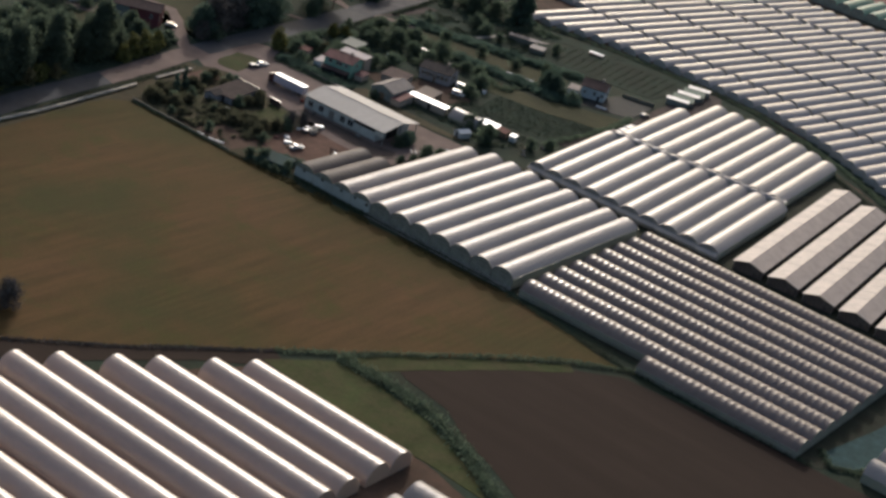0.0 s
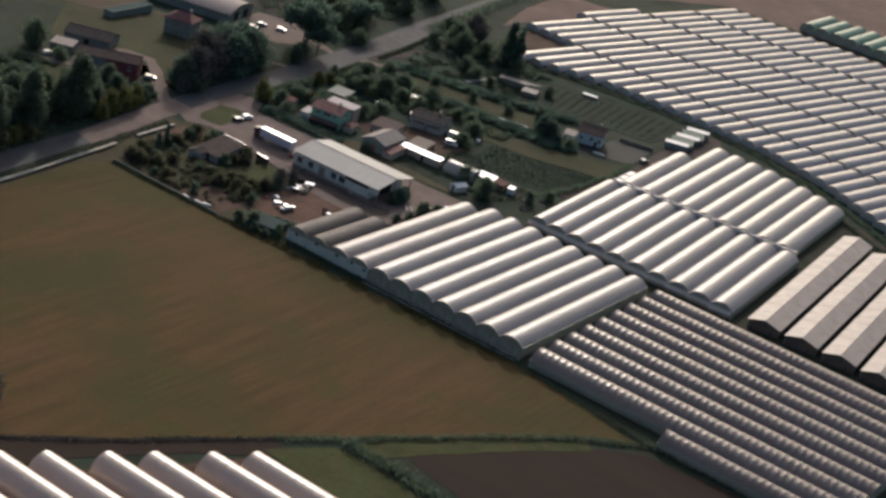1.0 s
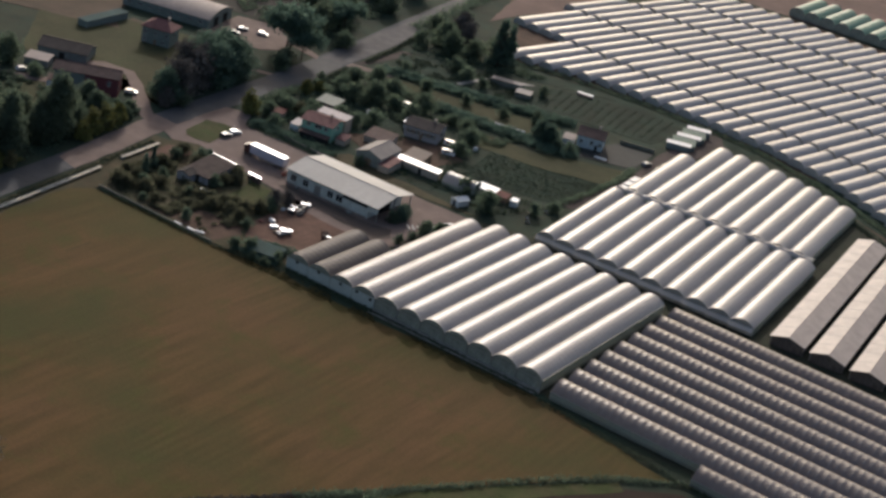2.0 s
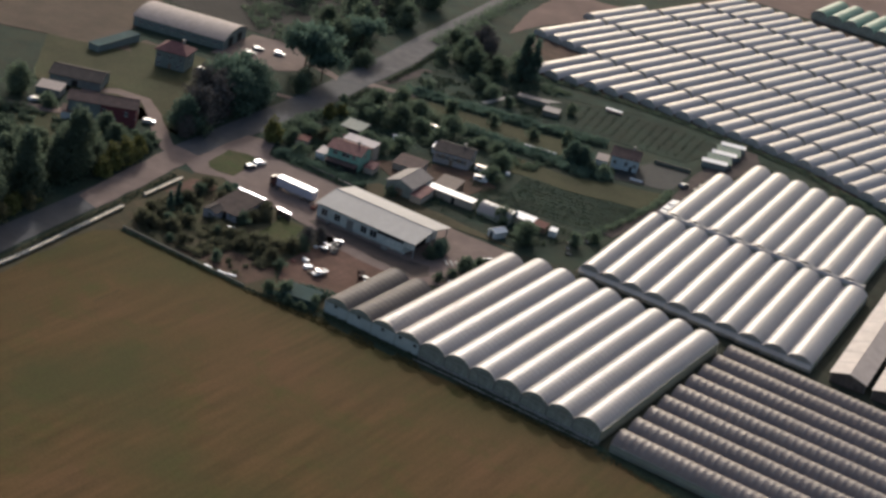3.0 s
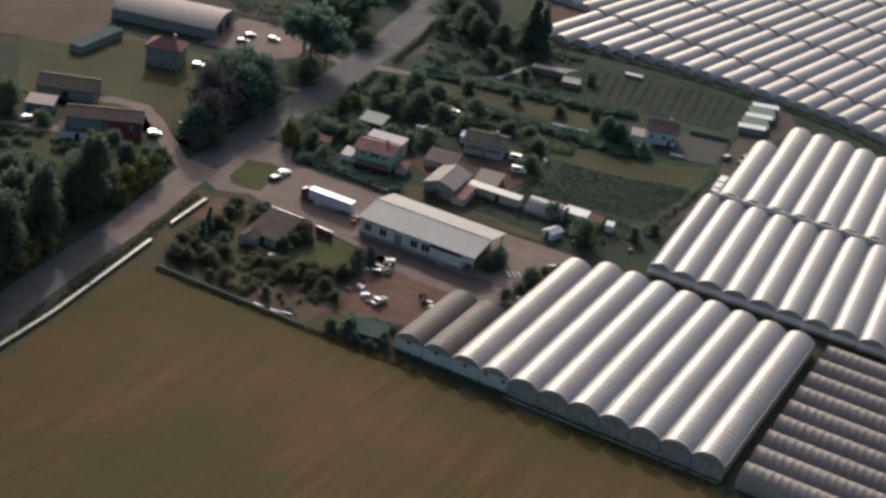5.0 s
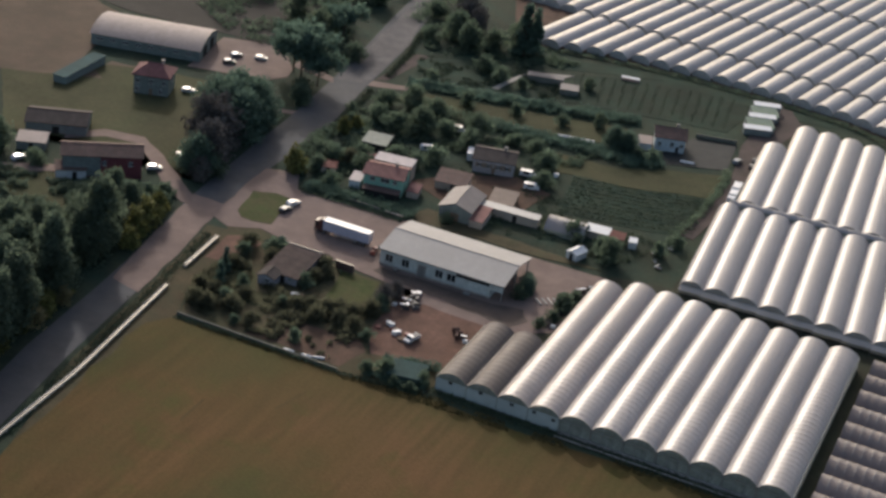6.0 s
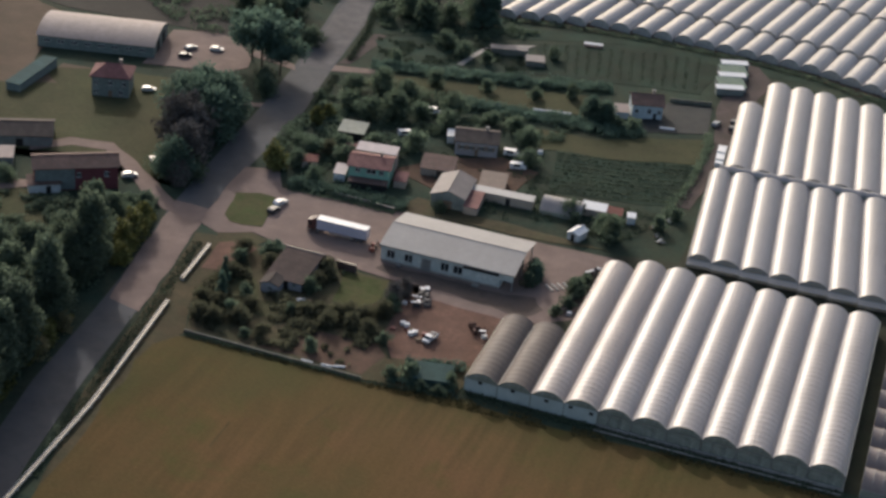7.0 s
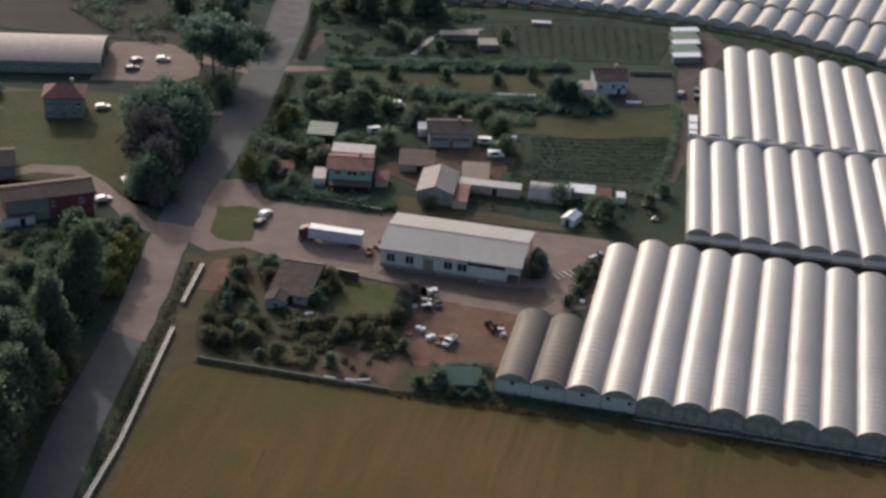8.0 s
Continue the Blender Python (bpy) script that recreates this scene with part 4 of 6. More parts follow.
def hip_house(name, label, at, turn, w, d, h, rise, wall, roof, over, windows, doors):
    """Walls w by d under a roof of four slopes with a short ridge along x."""
    ob = thing(name, label, "house", (*at, 0), turn)
    part("wall", boxed(-w / 2, w / 2, -d / 2, d / 2, 0, h), wall, ob)
    a, b, r = w / 2 + over, d / 2 + over, (w - d) / 2 + 1.2
    for ring in (((-a, -b), (a, -b), (r, 0), (-r, 0)), ((a, b), (-a, b), (-r, 0), (r, 0)), ((a, -b), (a, b), (r, 0)), ((-a, b), (-a, -b), (-r, 0))):
        bm = bmesh.new()
        zs = [h + 0.02 if k < 2 else h + rise for k in range(len(ring))]
        low = [bm.verts.new((x, y, z)) for (x, y), z in zip(ring, zs)]
        top = [bm.verts.new((x, y, z + 0.2)) for (x, y), z in zip(ring, zs)]
        bm.faces.new(low[::-1])
        bm.faces.new(top)
        for k in range(len(ring)):
            q = (k + 1) % len(ring)
            bm.faces.new((low[k], low[q], top[q], top[k]))
        part("roof_slope", bm, roof, ob)
    part("ridge_cap", prism(bmesh.new(), [(-0.18, h + rise + 0.16), (0.18, h + rise + 0.16), (0, h + rise + 0.36)], -r, r, "x"), roof, ob)
    c = placed(part("chimney", boxed(-0.4, 0.4, -0.4, 0.4, h, h + rise + 0.9, bevel=0.04), WALL_CREAM, ob), w * 0.2, d * 0.16, 0)
    part("chimney_cap", boxed(-0.5, 0.5, -0.5, 0.5, h + rise + 0.9, h + rise + 1.05), CONCRETE, c)
    for face, u, z, ww, hh in windows:
        x, y = {"-y": (u, -d / 2), "+y": (u, d / 2), "-x": (-w / 2, u), "+x": (w / 2, u)}[face]
        window_at(ob, x, y, z, ww, hh, face)
    for face, u, ww, hh, mat in doors:
        door_at(ob, u, -d / 2, ww, hh, face, mat)
    return ob


def flat_shed(name, label, at, turn, w, d, h, fall, wall, roof, over=0.3, category="shed", openings=()):
    """A lean-to with one slope that falls toward -y."""
    ob = thing(name, label, category, (*at, 0), turn)
    part("wall", prism(bmesh.new(), [(-d / 2, 0), (d / 2, 0), (d / 2, h), (-d / 2, h - fall)], -w / 2, w / 2, "x"), wall, ob)
    k = fall / d
    part("roof", prism(bmesh.new(), [(-d / 2 - over, h - fall - over * k + 0.03), (d / 2 + over, h + over * k + 0.03), (d / 2 + over, h + over * k + 0.15), (-d / 2 - over, h - fall - over * k + 0.15)], -w / 2 - over, w / 2 + over, "x"), roof, ob)
    for u, ww, hh in openings:
        part("door", boxed(u - ww / 2, u + ww / 2, -d / 2 - 0.05, -d / 2 + 0.03, 0.02, hh), DARK, ob)
    return ob


# packing hall in the yard
hall = thing("packing_hall", "white farm hall with pale grey sheet roof", "hall", (-20.2, 53.8, 0), 0.6)
HW, HD = 17.0, 9.2
bm = bmesh.new()
prism(bm, [(-HD, 0), (HD, 0), (HD, 4.7), (0, 6.35), (-HD, 4.7)], -HW, HW - 3.4, "x")
part("wall", bm, WALL_HALL, hall)
for s in (-1, 1):
    part("roof_slope", prism(bmesh.new(), [(0, 6.4), (s * (HD + 0.6), 4.66), (s * (HD + 0.6), 4.84), (0, 6.58)], -HW - 0.4, HW + 0.4, "x"), ROOF_SHEET, hall)
    for k in range(23):
        x = -HW + 1.5 * k + 0.3
        part("roof_seam", prism(bmesh.new(), [(0, 6.58), (s * (HD + 0.6), 4.84), (s * (HD + 0.6), 4.86), (0, 6.60)], x, x + 0.09, "x"), ROOF_SHEET, hall)
part("ridge_cap", prism(bmesh.new(), [(-0.4, 6.54), (0.4, 6.54), (0, 6.72)], -HW - 0.4, HW + 0.4, "x"), ROOF_SHEET, hall)
part("gutter", boxed(-HW - 0.4, HW + 0.4, -HD - 0.75, -HD - 0.58, 4.55, 4.72), GALV, hall)
part("plinth", boxed(-HW - 0.03, HW - 3.37, -HD - 0.04, -HD + 0.02, 0, 0.7), CONCRETE, hall, "stained grey plinth")
for x, w in ((-14.4, 1.9), (-9.8, 1.9), (-0.4, 1.9), (3.0, 2.2)):
    window_at(hall, x, -HD, 1.5, w + 0.2, 2.1, "-y")
door_at(hall, -5.2, -HD, 2.4, 3.4, "-y", GALV)
part("dark_band", boxed(4.2, 13.3, -HD - 0.06, -HD + 0.02, 3.4, 4.3), DARK, hall, "long dark band under the eaves")
for y in (-HD + 0.3, 0, HD - 0.3):
    part("post", boxed(HW - 0.4, HW - 0.1, y - 0.15, y + 0.15, 0, 4.7 if y else 6.3), GALV, hall)
part("porch_front", boxed(HW - 3.36, HW, -HD, -HD + 0.15, 2.6, 4.7), WALL_HALL, hall)
part("hall_door", boxed(HW - 3.42, HW - 3.34, -3.0, 3.0, 0, 4.0), DARK, hall, "dark open hall door")
for k, (x, w, h) in enumerate(((8.2, 1.6, 0.6), (-11.8, 1.0, 0.8))):
    cr = thing("crate", "pale plastic crate against the hall wall", "crate", (-20.2 + x, 43.4, 0), 3 * k, "crates by the hall")
    part("crate_body", boxed(-w / 2, w / 2, -0.5, 0.5, 0, h, bevel=0.06), WALL_GREY if k < 1 else STEEL, cr)
    part("crate_rim", boxed(-w / 2 - 0.04, w / 2 + 0.04, -0.54, 0.54, h - 0.14, h + 0.02), CONCRETE, cr)

# hedge-side house with sea-green walls
gable_house("green_house", "two-storey sea-green house with faded rose tile roof", (-55.9, 86.3), 11, 11, 8.5, 5.4, 1.3, WALL_GREEN, ROOF_ROSETILE, 0.6, "x", True,
            [("-y", -3, 3.6, 1.4, 1.3), ("-y", 0.6, 3.6, 2.6, 1.3), ("-y", 3.4, 3.6, 1.2, 1.3), ("-y", -3, 0.9, 1.2, 1.3), ("-y", 3, 0.9, 1.2, 1.3), ("+x", 0, 3.6, 1.2, 1.3), ("-x", 0, 3.6, 1.2, 1.3)],
            [("-y", 0, 1.1, 2.1, WOOD)])
flat_shed("front_terrace", "low brown lean-to terrace before the green house", (-54.6, 80.6), 11, 10.2, 2.2, 2.2, 0.3, DARK, ROOF_BROWN, 0.25, "terrace")
flat_shed("terrace_roof", "pale rose flat terrace roof behind the green house", (-57.5, 95), 8, 11, 4.5, 5.4, 0.4, WALL_CREAM, ROOF_ROSE, 0.2, "terrace", ())
flat_shed("white_porch", "pinkish-white side terrace of the green house", (-63.4, 83.2), 11, 3.0, 5.4, 2.7, 0.4, WALL_WHITE, ROOF_ROSE, 0.2, "porch")
flat_shed("red_shed", "small shed with faded red roof", (-73.5, 85.5), 20, 4.2, 3.6, 2.6, 0.4, WALL_CREAM, ROOF_TILE, 0.2, "shed", ((0, 1, 2),))
flat_shed("red_annex", "small reddish annex beside the house", (-47.6, 87.4), 11, 3.2, 5, 2.4, 0.5, WALL_CREAM, ROOF_WINE, 0.2, "shed")
flat_shed("red_annex", "small reddish annex behind the house", (-66.6, 97.6), 11, 3.0, 5.0, 2.5, 0.4, WALL_CREAM, ROOF_WINE, 0.2, "shed")
flat_shed("pale_shed", "open shed with pale mossy roof", (-70.6, 110.4), 8, 7.4, 6.6, 2.9, 0.7, DARK, ROOF_MOSS, 0.2, "shed", ((0, 4, 2.2),))
gable_house("barn", "farm barn with pale grey roof", (-32.3, 86), 5, 9, 13, 3.6, 1.7, WALL_GREY, ROOF_GREY, 0.4, "y", False, [], [("-y", 0, 2.4, 2.4, WOOD)], None, "barn")
flat_shed("brick_lean_to", "reddish lean-to beside the barn", (-25.6, 83.5), 5, 3.6, 9, 2.8, 0.6, WALL_CREAM, ROOF_ROSETILE, 0.2)
flat_shed("brown_shed", "low shed with faded pinkish-brown roof", (-41.2, 100), 10, 9, 7.5, 3.2, 0.9, WALL_CREAM, ROOF_BROWN, 0.3, "shed", ((1, 2, 2),))
flat_shed("tan_shed", "low shed with tan sheet roof", (-24.6, 97.5), 10, 7, 8.5, 2.9, 0.6, WOOD, ROOF_TAN, 0.2, "shed", ((0, 1.4, 2),))
flat_shed("long_white_shed", "long narrow shed with pale grey sheet roof", (-20, 90.6), 4, 17.5, 2.6, 2.9, 0.35, WALL_CREAM, ROOF_GLINT, 0.2, "shed", ((-5, 1.2, 2), (2, 1.2, 2)))
greenhouse("small old film tunnel in the garden", (-9.5, 97, 0), -86, [(0, 8, 0, 11)], 1.2, 3.6, lambda i: FILM_SMOOTH, 2, 0.08, 300, None, None, "", 4)
flat_shed("white_shed", "small shed with white corrugated roof", (4.2, 96.2), 6, 6.5, 3.8, 2.5, 0.4, WALL_CREAM, WHITE, 0.2)
flat_shed("rust_shed", "small shed with reddish rusty roof", (9.6, 96.4), 6, 4.4, 3.6, 2.3, 0.4, WOOD, ROOF_TILE, 0.2)
flat_shed("white_box_shed", "tiny white box shed", (14.4, 96.4), 12, 2.2, 2.6, 2.2, 0.3, WALL_WHITE, WHITE, 0.1)
gable_house("white_hut", "small white hut with pitched sheet roof", (3.8, 80.6), -18, 3.3, 4.7, 1.9, 0.75, WALL_WHITE, WHITE, 0.2, "y", False, [], [("-y", 0, 1.0, 1.9, DARK)], None, "hut")
gable_house("grey_house", "grey two-storey house with brown roof", (-36.5, 119.5), 16, 12, 9.5, 4.2, 1.4, WALL_LILAC, ROOF_DARK, 0.5, "x", True,
            [("-y", -4, 1.8, 1.2, 1.3), ("-y", -1.5, 1.8, 1.2, 1.3), ("-y", 1.5, 1.8, 1.2, 1.3), ("-y", 4, 1.8, 1.2, 1.3), ("+x", 0, 1.8, 1.2, 1.3)], [("-y", 0.1, 1.0, 2.0, WOOD)], WOOD)
flat_shed("white_lean_to", "small lean-to covered with white plastic", (-44.8, 121.5), 16, 2.2, 4, 2.6, 0.4, WALL_WHITE, WHITE, 0.1)
gable_house("blue_house", "pale blue house with brown tile roof", (1.2, 171.2), 19, 9.2, 8.4, 4.6, 1.8, WALL_BLUE, ROOF_BROWN, 0.6, "x", True,
            [("-y", -3.2, 1.8, 1.2, 1.3), ("-y", 0.6, 1.8, 1.2, 1.6), ("-y", 3.6, 1.8, 1.2, 1.3), ("+x", 1, 1.8, 1.2, 1.3)], [("-y", 2.4, 1.0, 2.0, DARK)])
flat_shed("pink_porch", "pinkish porch beside the blue house", (-5.0, 166.0), 19, 4.0, 5.2, 2.6, 0.5, WALL_WHITE, ROOF_PINK, 0.2, "porch")
for k in range(3):
    flat_shed("striped_shed", "low green shed with a bright white roof edge", (21.9 - 1.25 * k, 201 + 11.2 * k), 22, 8.8, 2.6, 2.6, 0.3, WALL_GREY, WHITE, 0.15, "shed")
for k in range(2):
    flat_shed("green_store", "low store with faded green sheet roof", (21.3 - 1.25 * k, 206.6 + 11.2 * k), 22, 8.6, 7.8, 2.1, 0.2, WALL_GREY, ROOF_GREEN, 0.1)
flat_shed("ruined_slab", "low grey concrete slab roof", (-50, 196), 18, 12, 3, 2.2, 0.2, WALL_OLD, ROOF_GREY, 0.1, "ruin")
flat_shed("ruined_slab", "low grey concrete slab roof", (-40, 192), 18, 6, 5, 2.0, 0.2, WALL_OLD, ROOF_GREY, 0.1, "ruin")
flat_shed("garden_shelter", "long white plastic row cover", (-27, 217.5), 12, 6.2, 1.2, 1.2, 0.2, FILM_DULL, WHITE, 0.05, "row cover")

# the cottage in the garden
cot = thing("cottage", "low garden cottage with brown mossy roof", "house", (-52.6, 26.0, 0), 0)
part("wall", prism(bmesh.new(), [(-5.5, 0), (10.0, 0), (10.0, 2.75), (7.0, 4.0), (-5.5, 2.4)], -4.5, 4.5, "x"), WALL_LILAC, cot)
part("roof_slope", prism(bmesh.new(), [(-6.1, 2.36), (7.0, 4.04), (7.0, 4.24), (-6.1, 2.56)], -4.9, 4.9, "x"), ROOF_AGED, cot)
part("roof_slope", prism(bmesh.new(), [(10.5, 2.58), (7.0, 4.04), (7.0, 4.24), (10.5, 2.78)], -4.9, 4.9, "x"), ROOF_AGED, cot)
part("ridge_cap", prism(bmesh.new(), [(6.55, 4.16), (7.4, 4.16), (7.1, 4.46), (6.9, 4.46)], -4.9, 4.9, "x"), COPING, cot, "smooth dark ridge tiles")
window_at(cot, 2.6, -5.5, 1.0, 1.0, 1.0, "-y")
door_at(cot, 0.4, -5.5, 1.4, 2.0, "-y", DARK)
gable_house("cottage_wing", "front wing of the cottage with dark brown roof", (-54.8, 18.8), 2, 4.4, 4.2, 2.4, 0.8, WALL_LILAC, ROOF_DARK, 0.35, "y", False,
            [("-y", 0.3, 0.9, 1.2, 1.1)], [], None, "house wing")
flat_shed("blue_net_shed", "low shed covered in blue-green sheeting", (-7.6, -1.0), 13, 8.4, 6.4, 2.1, 0.3, NET_TEAL, NET_TEAL, 0.2, "shed")

# houses west of the road
red = gable_house("red_house", "large dark red house with brown tile roof", (-122.6, 45.6), 34, 21, 8.5, 6.4, 1.5, WALL_RED, ROOF_BROWN, 0.6, "x", False,
            [("-y", 0.6, 3.6, 1.2, 1.4), ("-y", 4, 1.0, 1.2, 1.4), ("-y", 7.6, 3.6, 1.2, 1.4), ("+x", -3, 2.6, 1.2, 1.4), ("+x", 3, 2.6, 1.2, 1.4)], [("-y", 2, 1.2, 2.2, DARK)])
part("rendered_front", boxed(-10.4, -0.4, -4.33, -4.22, 0.3, 6.0), WALL_GREY, red, "grey rendered part of the front")
flat_shed("white_wing", "white side wing of the red house", (-127.5, 38.2), 36, 8, 4.4, 3.2, 0.7, WALL_WHITE, ROOF_BROWN, 0.3, "house wing", ((1, 1.2, 2),))
gable_house("west_barn", "old low barn with brown roof", (-149, 62.5), 27, 17, 11, 3.0, 1.7, WALL_GREY, ROOF_DARK, 0.4, "x", False, [], [("-y", 0, 2, 2.2, DARK)], None, "barn")
flat_shed("grey_annex", "small pale grey annex beside the barn", (-146.5, 47), 27, 8, 6, 3.0, 0.6, WALL_GREY, ROOF_PINK, 0.2, "annex", ((0, 1.2, 2),))
hip_house("villa", "grey two-storey villa with dusty rose hipped roof", (-143.4, 103.2), 19, 10.6, 9.0, 6.1, 2.5, WALL_TEAL, ROOF_WINE, 0.7,
          [("-y", -4, 3.6, 1.2, 1.4), ("-y", 0, 3.6, 1.2, 1.4), ("-y", 4, 3.6, 1.2, 1.4), ("-y", -4, 0.9, 1.2, 1.4), ("-y", 3, 0.9, 1.2, 1.4), ("+x", 0, 3.6, 1.2, 1.4)], [("-y", 0, 1.1, 2.1, WOOD)])
big = thing("warehouse", "long teal-walled warehouse with rounded pale pinkish roof", "warehouse", (-165.2, 137.0, 0), 15.5)
part("wall", prism(bmesh.new(), [(-10.4, 0)] + [(y - 10.4, z - 0.1) for y, z in arch(20.8, 3.7, 6.0, 12)] + [(10.4, 0)], -18, 18, "x"), WALL_TEAL, big)
shell = arch(21.8, 3.65, 6.1, 14)
part("roof", prism(bmesh.new(), [(y - 10.9, z) for y, z in shell] + [(y - 10.9, z + 0.15) for y, z in reversed(shell)], -18.4, 18.4, "x"), ROOF_PINK, big)
for y in (-4, 4):
    door_at(big, 18, y, 4, 3.6, "+x", DARK)
for k in range(8):
    window_at(big, -15 + 4.2 * k, -10.4, 1.8, 2.0, 0.9, "-y")
flat_shed("long_green_shed", "long narrow shed with blue-green roof", (-168, 99.5), 2, 4.4, 22, 2.8, 0.4, WALL_TEAL, BLUE_SHEET, 0.2)
gable_house("far_barn", "far barn with pale roof", (-176, 292), 14, 40, 16, 5, 2.0, WALL_CREAM, ROOF_BEIGE, 0.5, "x", False, [], [("-y", 0, 4, 4, DARK)], None, "barn")

# ---- walls, flume and fences ----
def run_wall(name, label, category, pts, h, t, mat, cap=None):
    ob = thing(name, label, category, (0, 0, 0), 0, "", "structure")
    for a, b in zip(pts, pts[1:]):
        a, b = Vector((*a, 0)), Vector((*b, 0))
        d = b - a
        w = part("wall_section", boxed(0, d.length - 0.05, -t / 2, t / 2, 0, h), mat, ob)
        placed(w, a.x, a.y, 0, math.degrees(math.atan2(d.y, d.x)))
        if cap:
            part("coping", boxed(-0.02, d.length - 0.03, -t / 2 - 0.07, t / 2 + 0.07, h, h + 0.1), cap, w)
    return ob


def steps(a, b, n):
    return [(a[0] + (b[0] - a[0]) * k / n, a[1] + (b[1] - a[1]) * k / n) for k in range(n + 1)]


run_wall("garden_wall", "low concrete wall along the field", "wall", steps((-64.2, -8.2), (-21.5, -8.4), 14), 0.75, 0.25, WALL_OLD, WALL_OLD)
run_wall("yard_wall", "brown garden wall with smooth coping", "wall", steps((-45.2, 35.9), (-40.0, 35.6), 2), 2.1, 0.3, ROOF_BROWN, COPING)
run_wall("yard_wall", "low grey wall behind the paved yard", "wall", steps((6.2, 184.6), (18.8, 188.2), 3), 1.2, 0.25, WALL_OLD, WALL_OLD)
run_wall("hedge_wall", "low wall with pale coping in the hedge", "wall", steps((-60.5, 71.9), (-50.2, 71.6), 3), 1.1, 0.2, WALL_OLD, CONCRETE)
run_wall("hedge_wall", "low wall with pale coping in the hedge", "wall", steps((-49, 71.4), (-43.4, 71.2), 2), 1.0, 0.2, WALL_OLD, CONCRETE)


def flume(pts):
    """A raised concrete irrigation flume: trough sections on saddles, with water in it."""
    ob = thing("irrigation_flume", "raised pale concrete irrigation flume with water", "flume")
    for a, b in zip(pts, pts[1:]):
        a, b = Vector((*a, 0)), Vector((*b, 0))
        d = b - a
        prof = [(-0.45, 0.95), (-0.33, 0.95), (-0.27, 0.6), (-0.12, 0.45), (0.12, 0.45), (0.27, 0.6), (0.33, 0.95), (0.45, 0.95), (0.37, 0.5), (0.16, 0.3), (-0.16, 0.3), (-0.37, 0.5)]
        s = part("trough", prism(bmesh.new(), prof, 0, d.length - 0.04), FLUME, ob)
        placed(s, a.x, a.y, 0, math.degrees(math.atan2(d.y, d.x)) - 90)
        part("water", boxed(-0.3, 0.3, 0, d.length - 0.04, 0.6, 0.8), WATER, s)
        part("saddle", boxed(-0.45, 0.45, -0.2, 0.2, 0, 0.4), CONCRETE, s)
    return ob


flume(steps((-65.4, -90), (-67.8, -44), 9) + steps((-68.2, -40), (-73.4, 1.8), 8))
flume(steps((-75.2, 12.6), (-77.0, 31), 4))


# ---- trees and hedges ----
def crown_mesh(name, seed, r, h0, h1, clumps, leaves, size, mat, shape="round"):
    """Leaf clumps gathered in uneven lobes round the limbs, with gaps between."""
    rng = random.Random(seed)
    places = []
    for c in range(clumps):
        t = rng.random()
        a = rng.uniform(0, 6.283)
        if shape == "umbrella":
            z = h1 - (h1 - h0) * rng.random() ** 1.5
            q = r * math.sqrt(rng.random()) * (0.75 + 0.3 * math.sin(3 * a + seed))
            cr = r * 0.24
        elif shape == "tall":
            z = h0 + (h1 - h0) * t
            q = r * (1 - t) ** 0.7 * rng.uniform(0.3, 1)
            cr = r * 0.34
        else:
            z = h0 + (h1 - h0) * t
            q = r * math.sin(math.pi * (0.16 + 0.8 * t)) * rng.uniform(0.25, 1.0) * (0.85 + 0.25 * math.sin(2 * a + seed))
            cr = r * rng.uniform(0.3, 0.56)
        c0 = Vector((q * math.cos(a), q * math.sin(a), z))
        for _ in range(leaves):
            d = Vector((rng.gauss(0, 1), rng.gauss(0, 1), rng.gauss(0, 0.8))).normalized()
            places.append(c0 + d * cr * rng.random() ** 0.4)
    vs, fs = leaf_quads(places, size, rng)
    return quads_mesh(name, vs, fs, mat)


def trunk_mesh(seed, h, r, spread):
    rng = random.Random(seed)
    bm = bmesh.new()
    tube(bm, (0, 0, -0.1), (0.1, 0.05, h * 0.5), r, r * 0.75)
    tube(bm, (0.1, 0.05, h * 0.5), (0.05, 0.1, h * 0.95), r * 0.75, r * 0.3)
    for k in range(5):
        a = k * 1.256 + rng.uniform(-0.3, 0.3)
        z = h * rng.uniform(0.4, 0.7)
        tube(bm, (0.08, 0.05, z), (spread * math.cos(a), spread * math.sin(a), z + h * rng.uniform(0.2, 0.35)), r * 0.45, r * 0.12, 5)
    return mesh_of("trunk", bm, BARK)


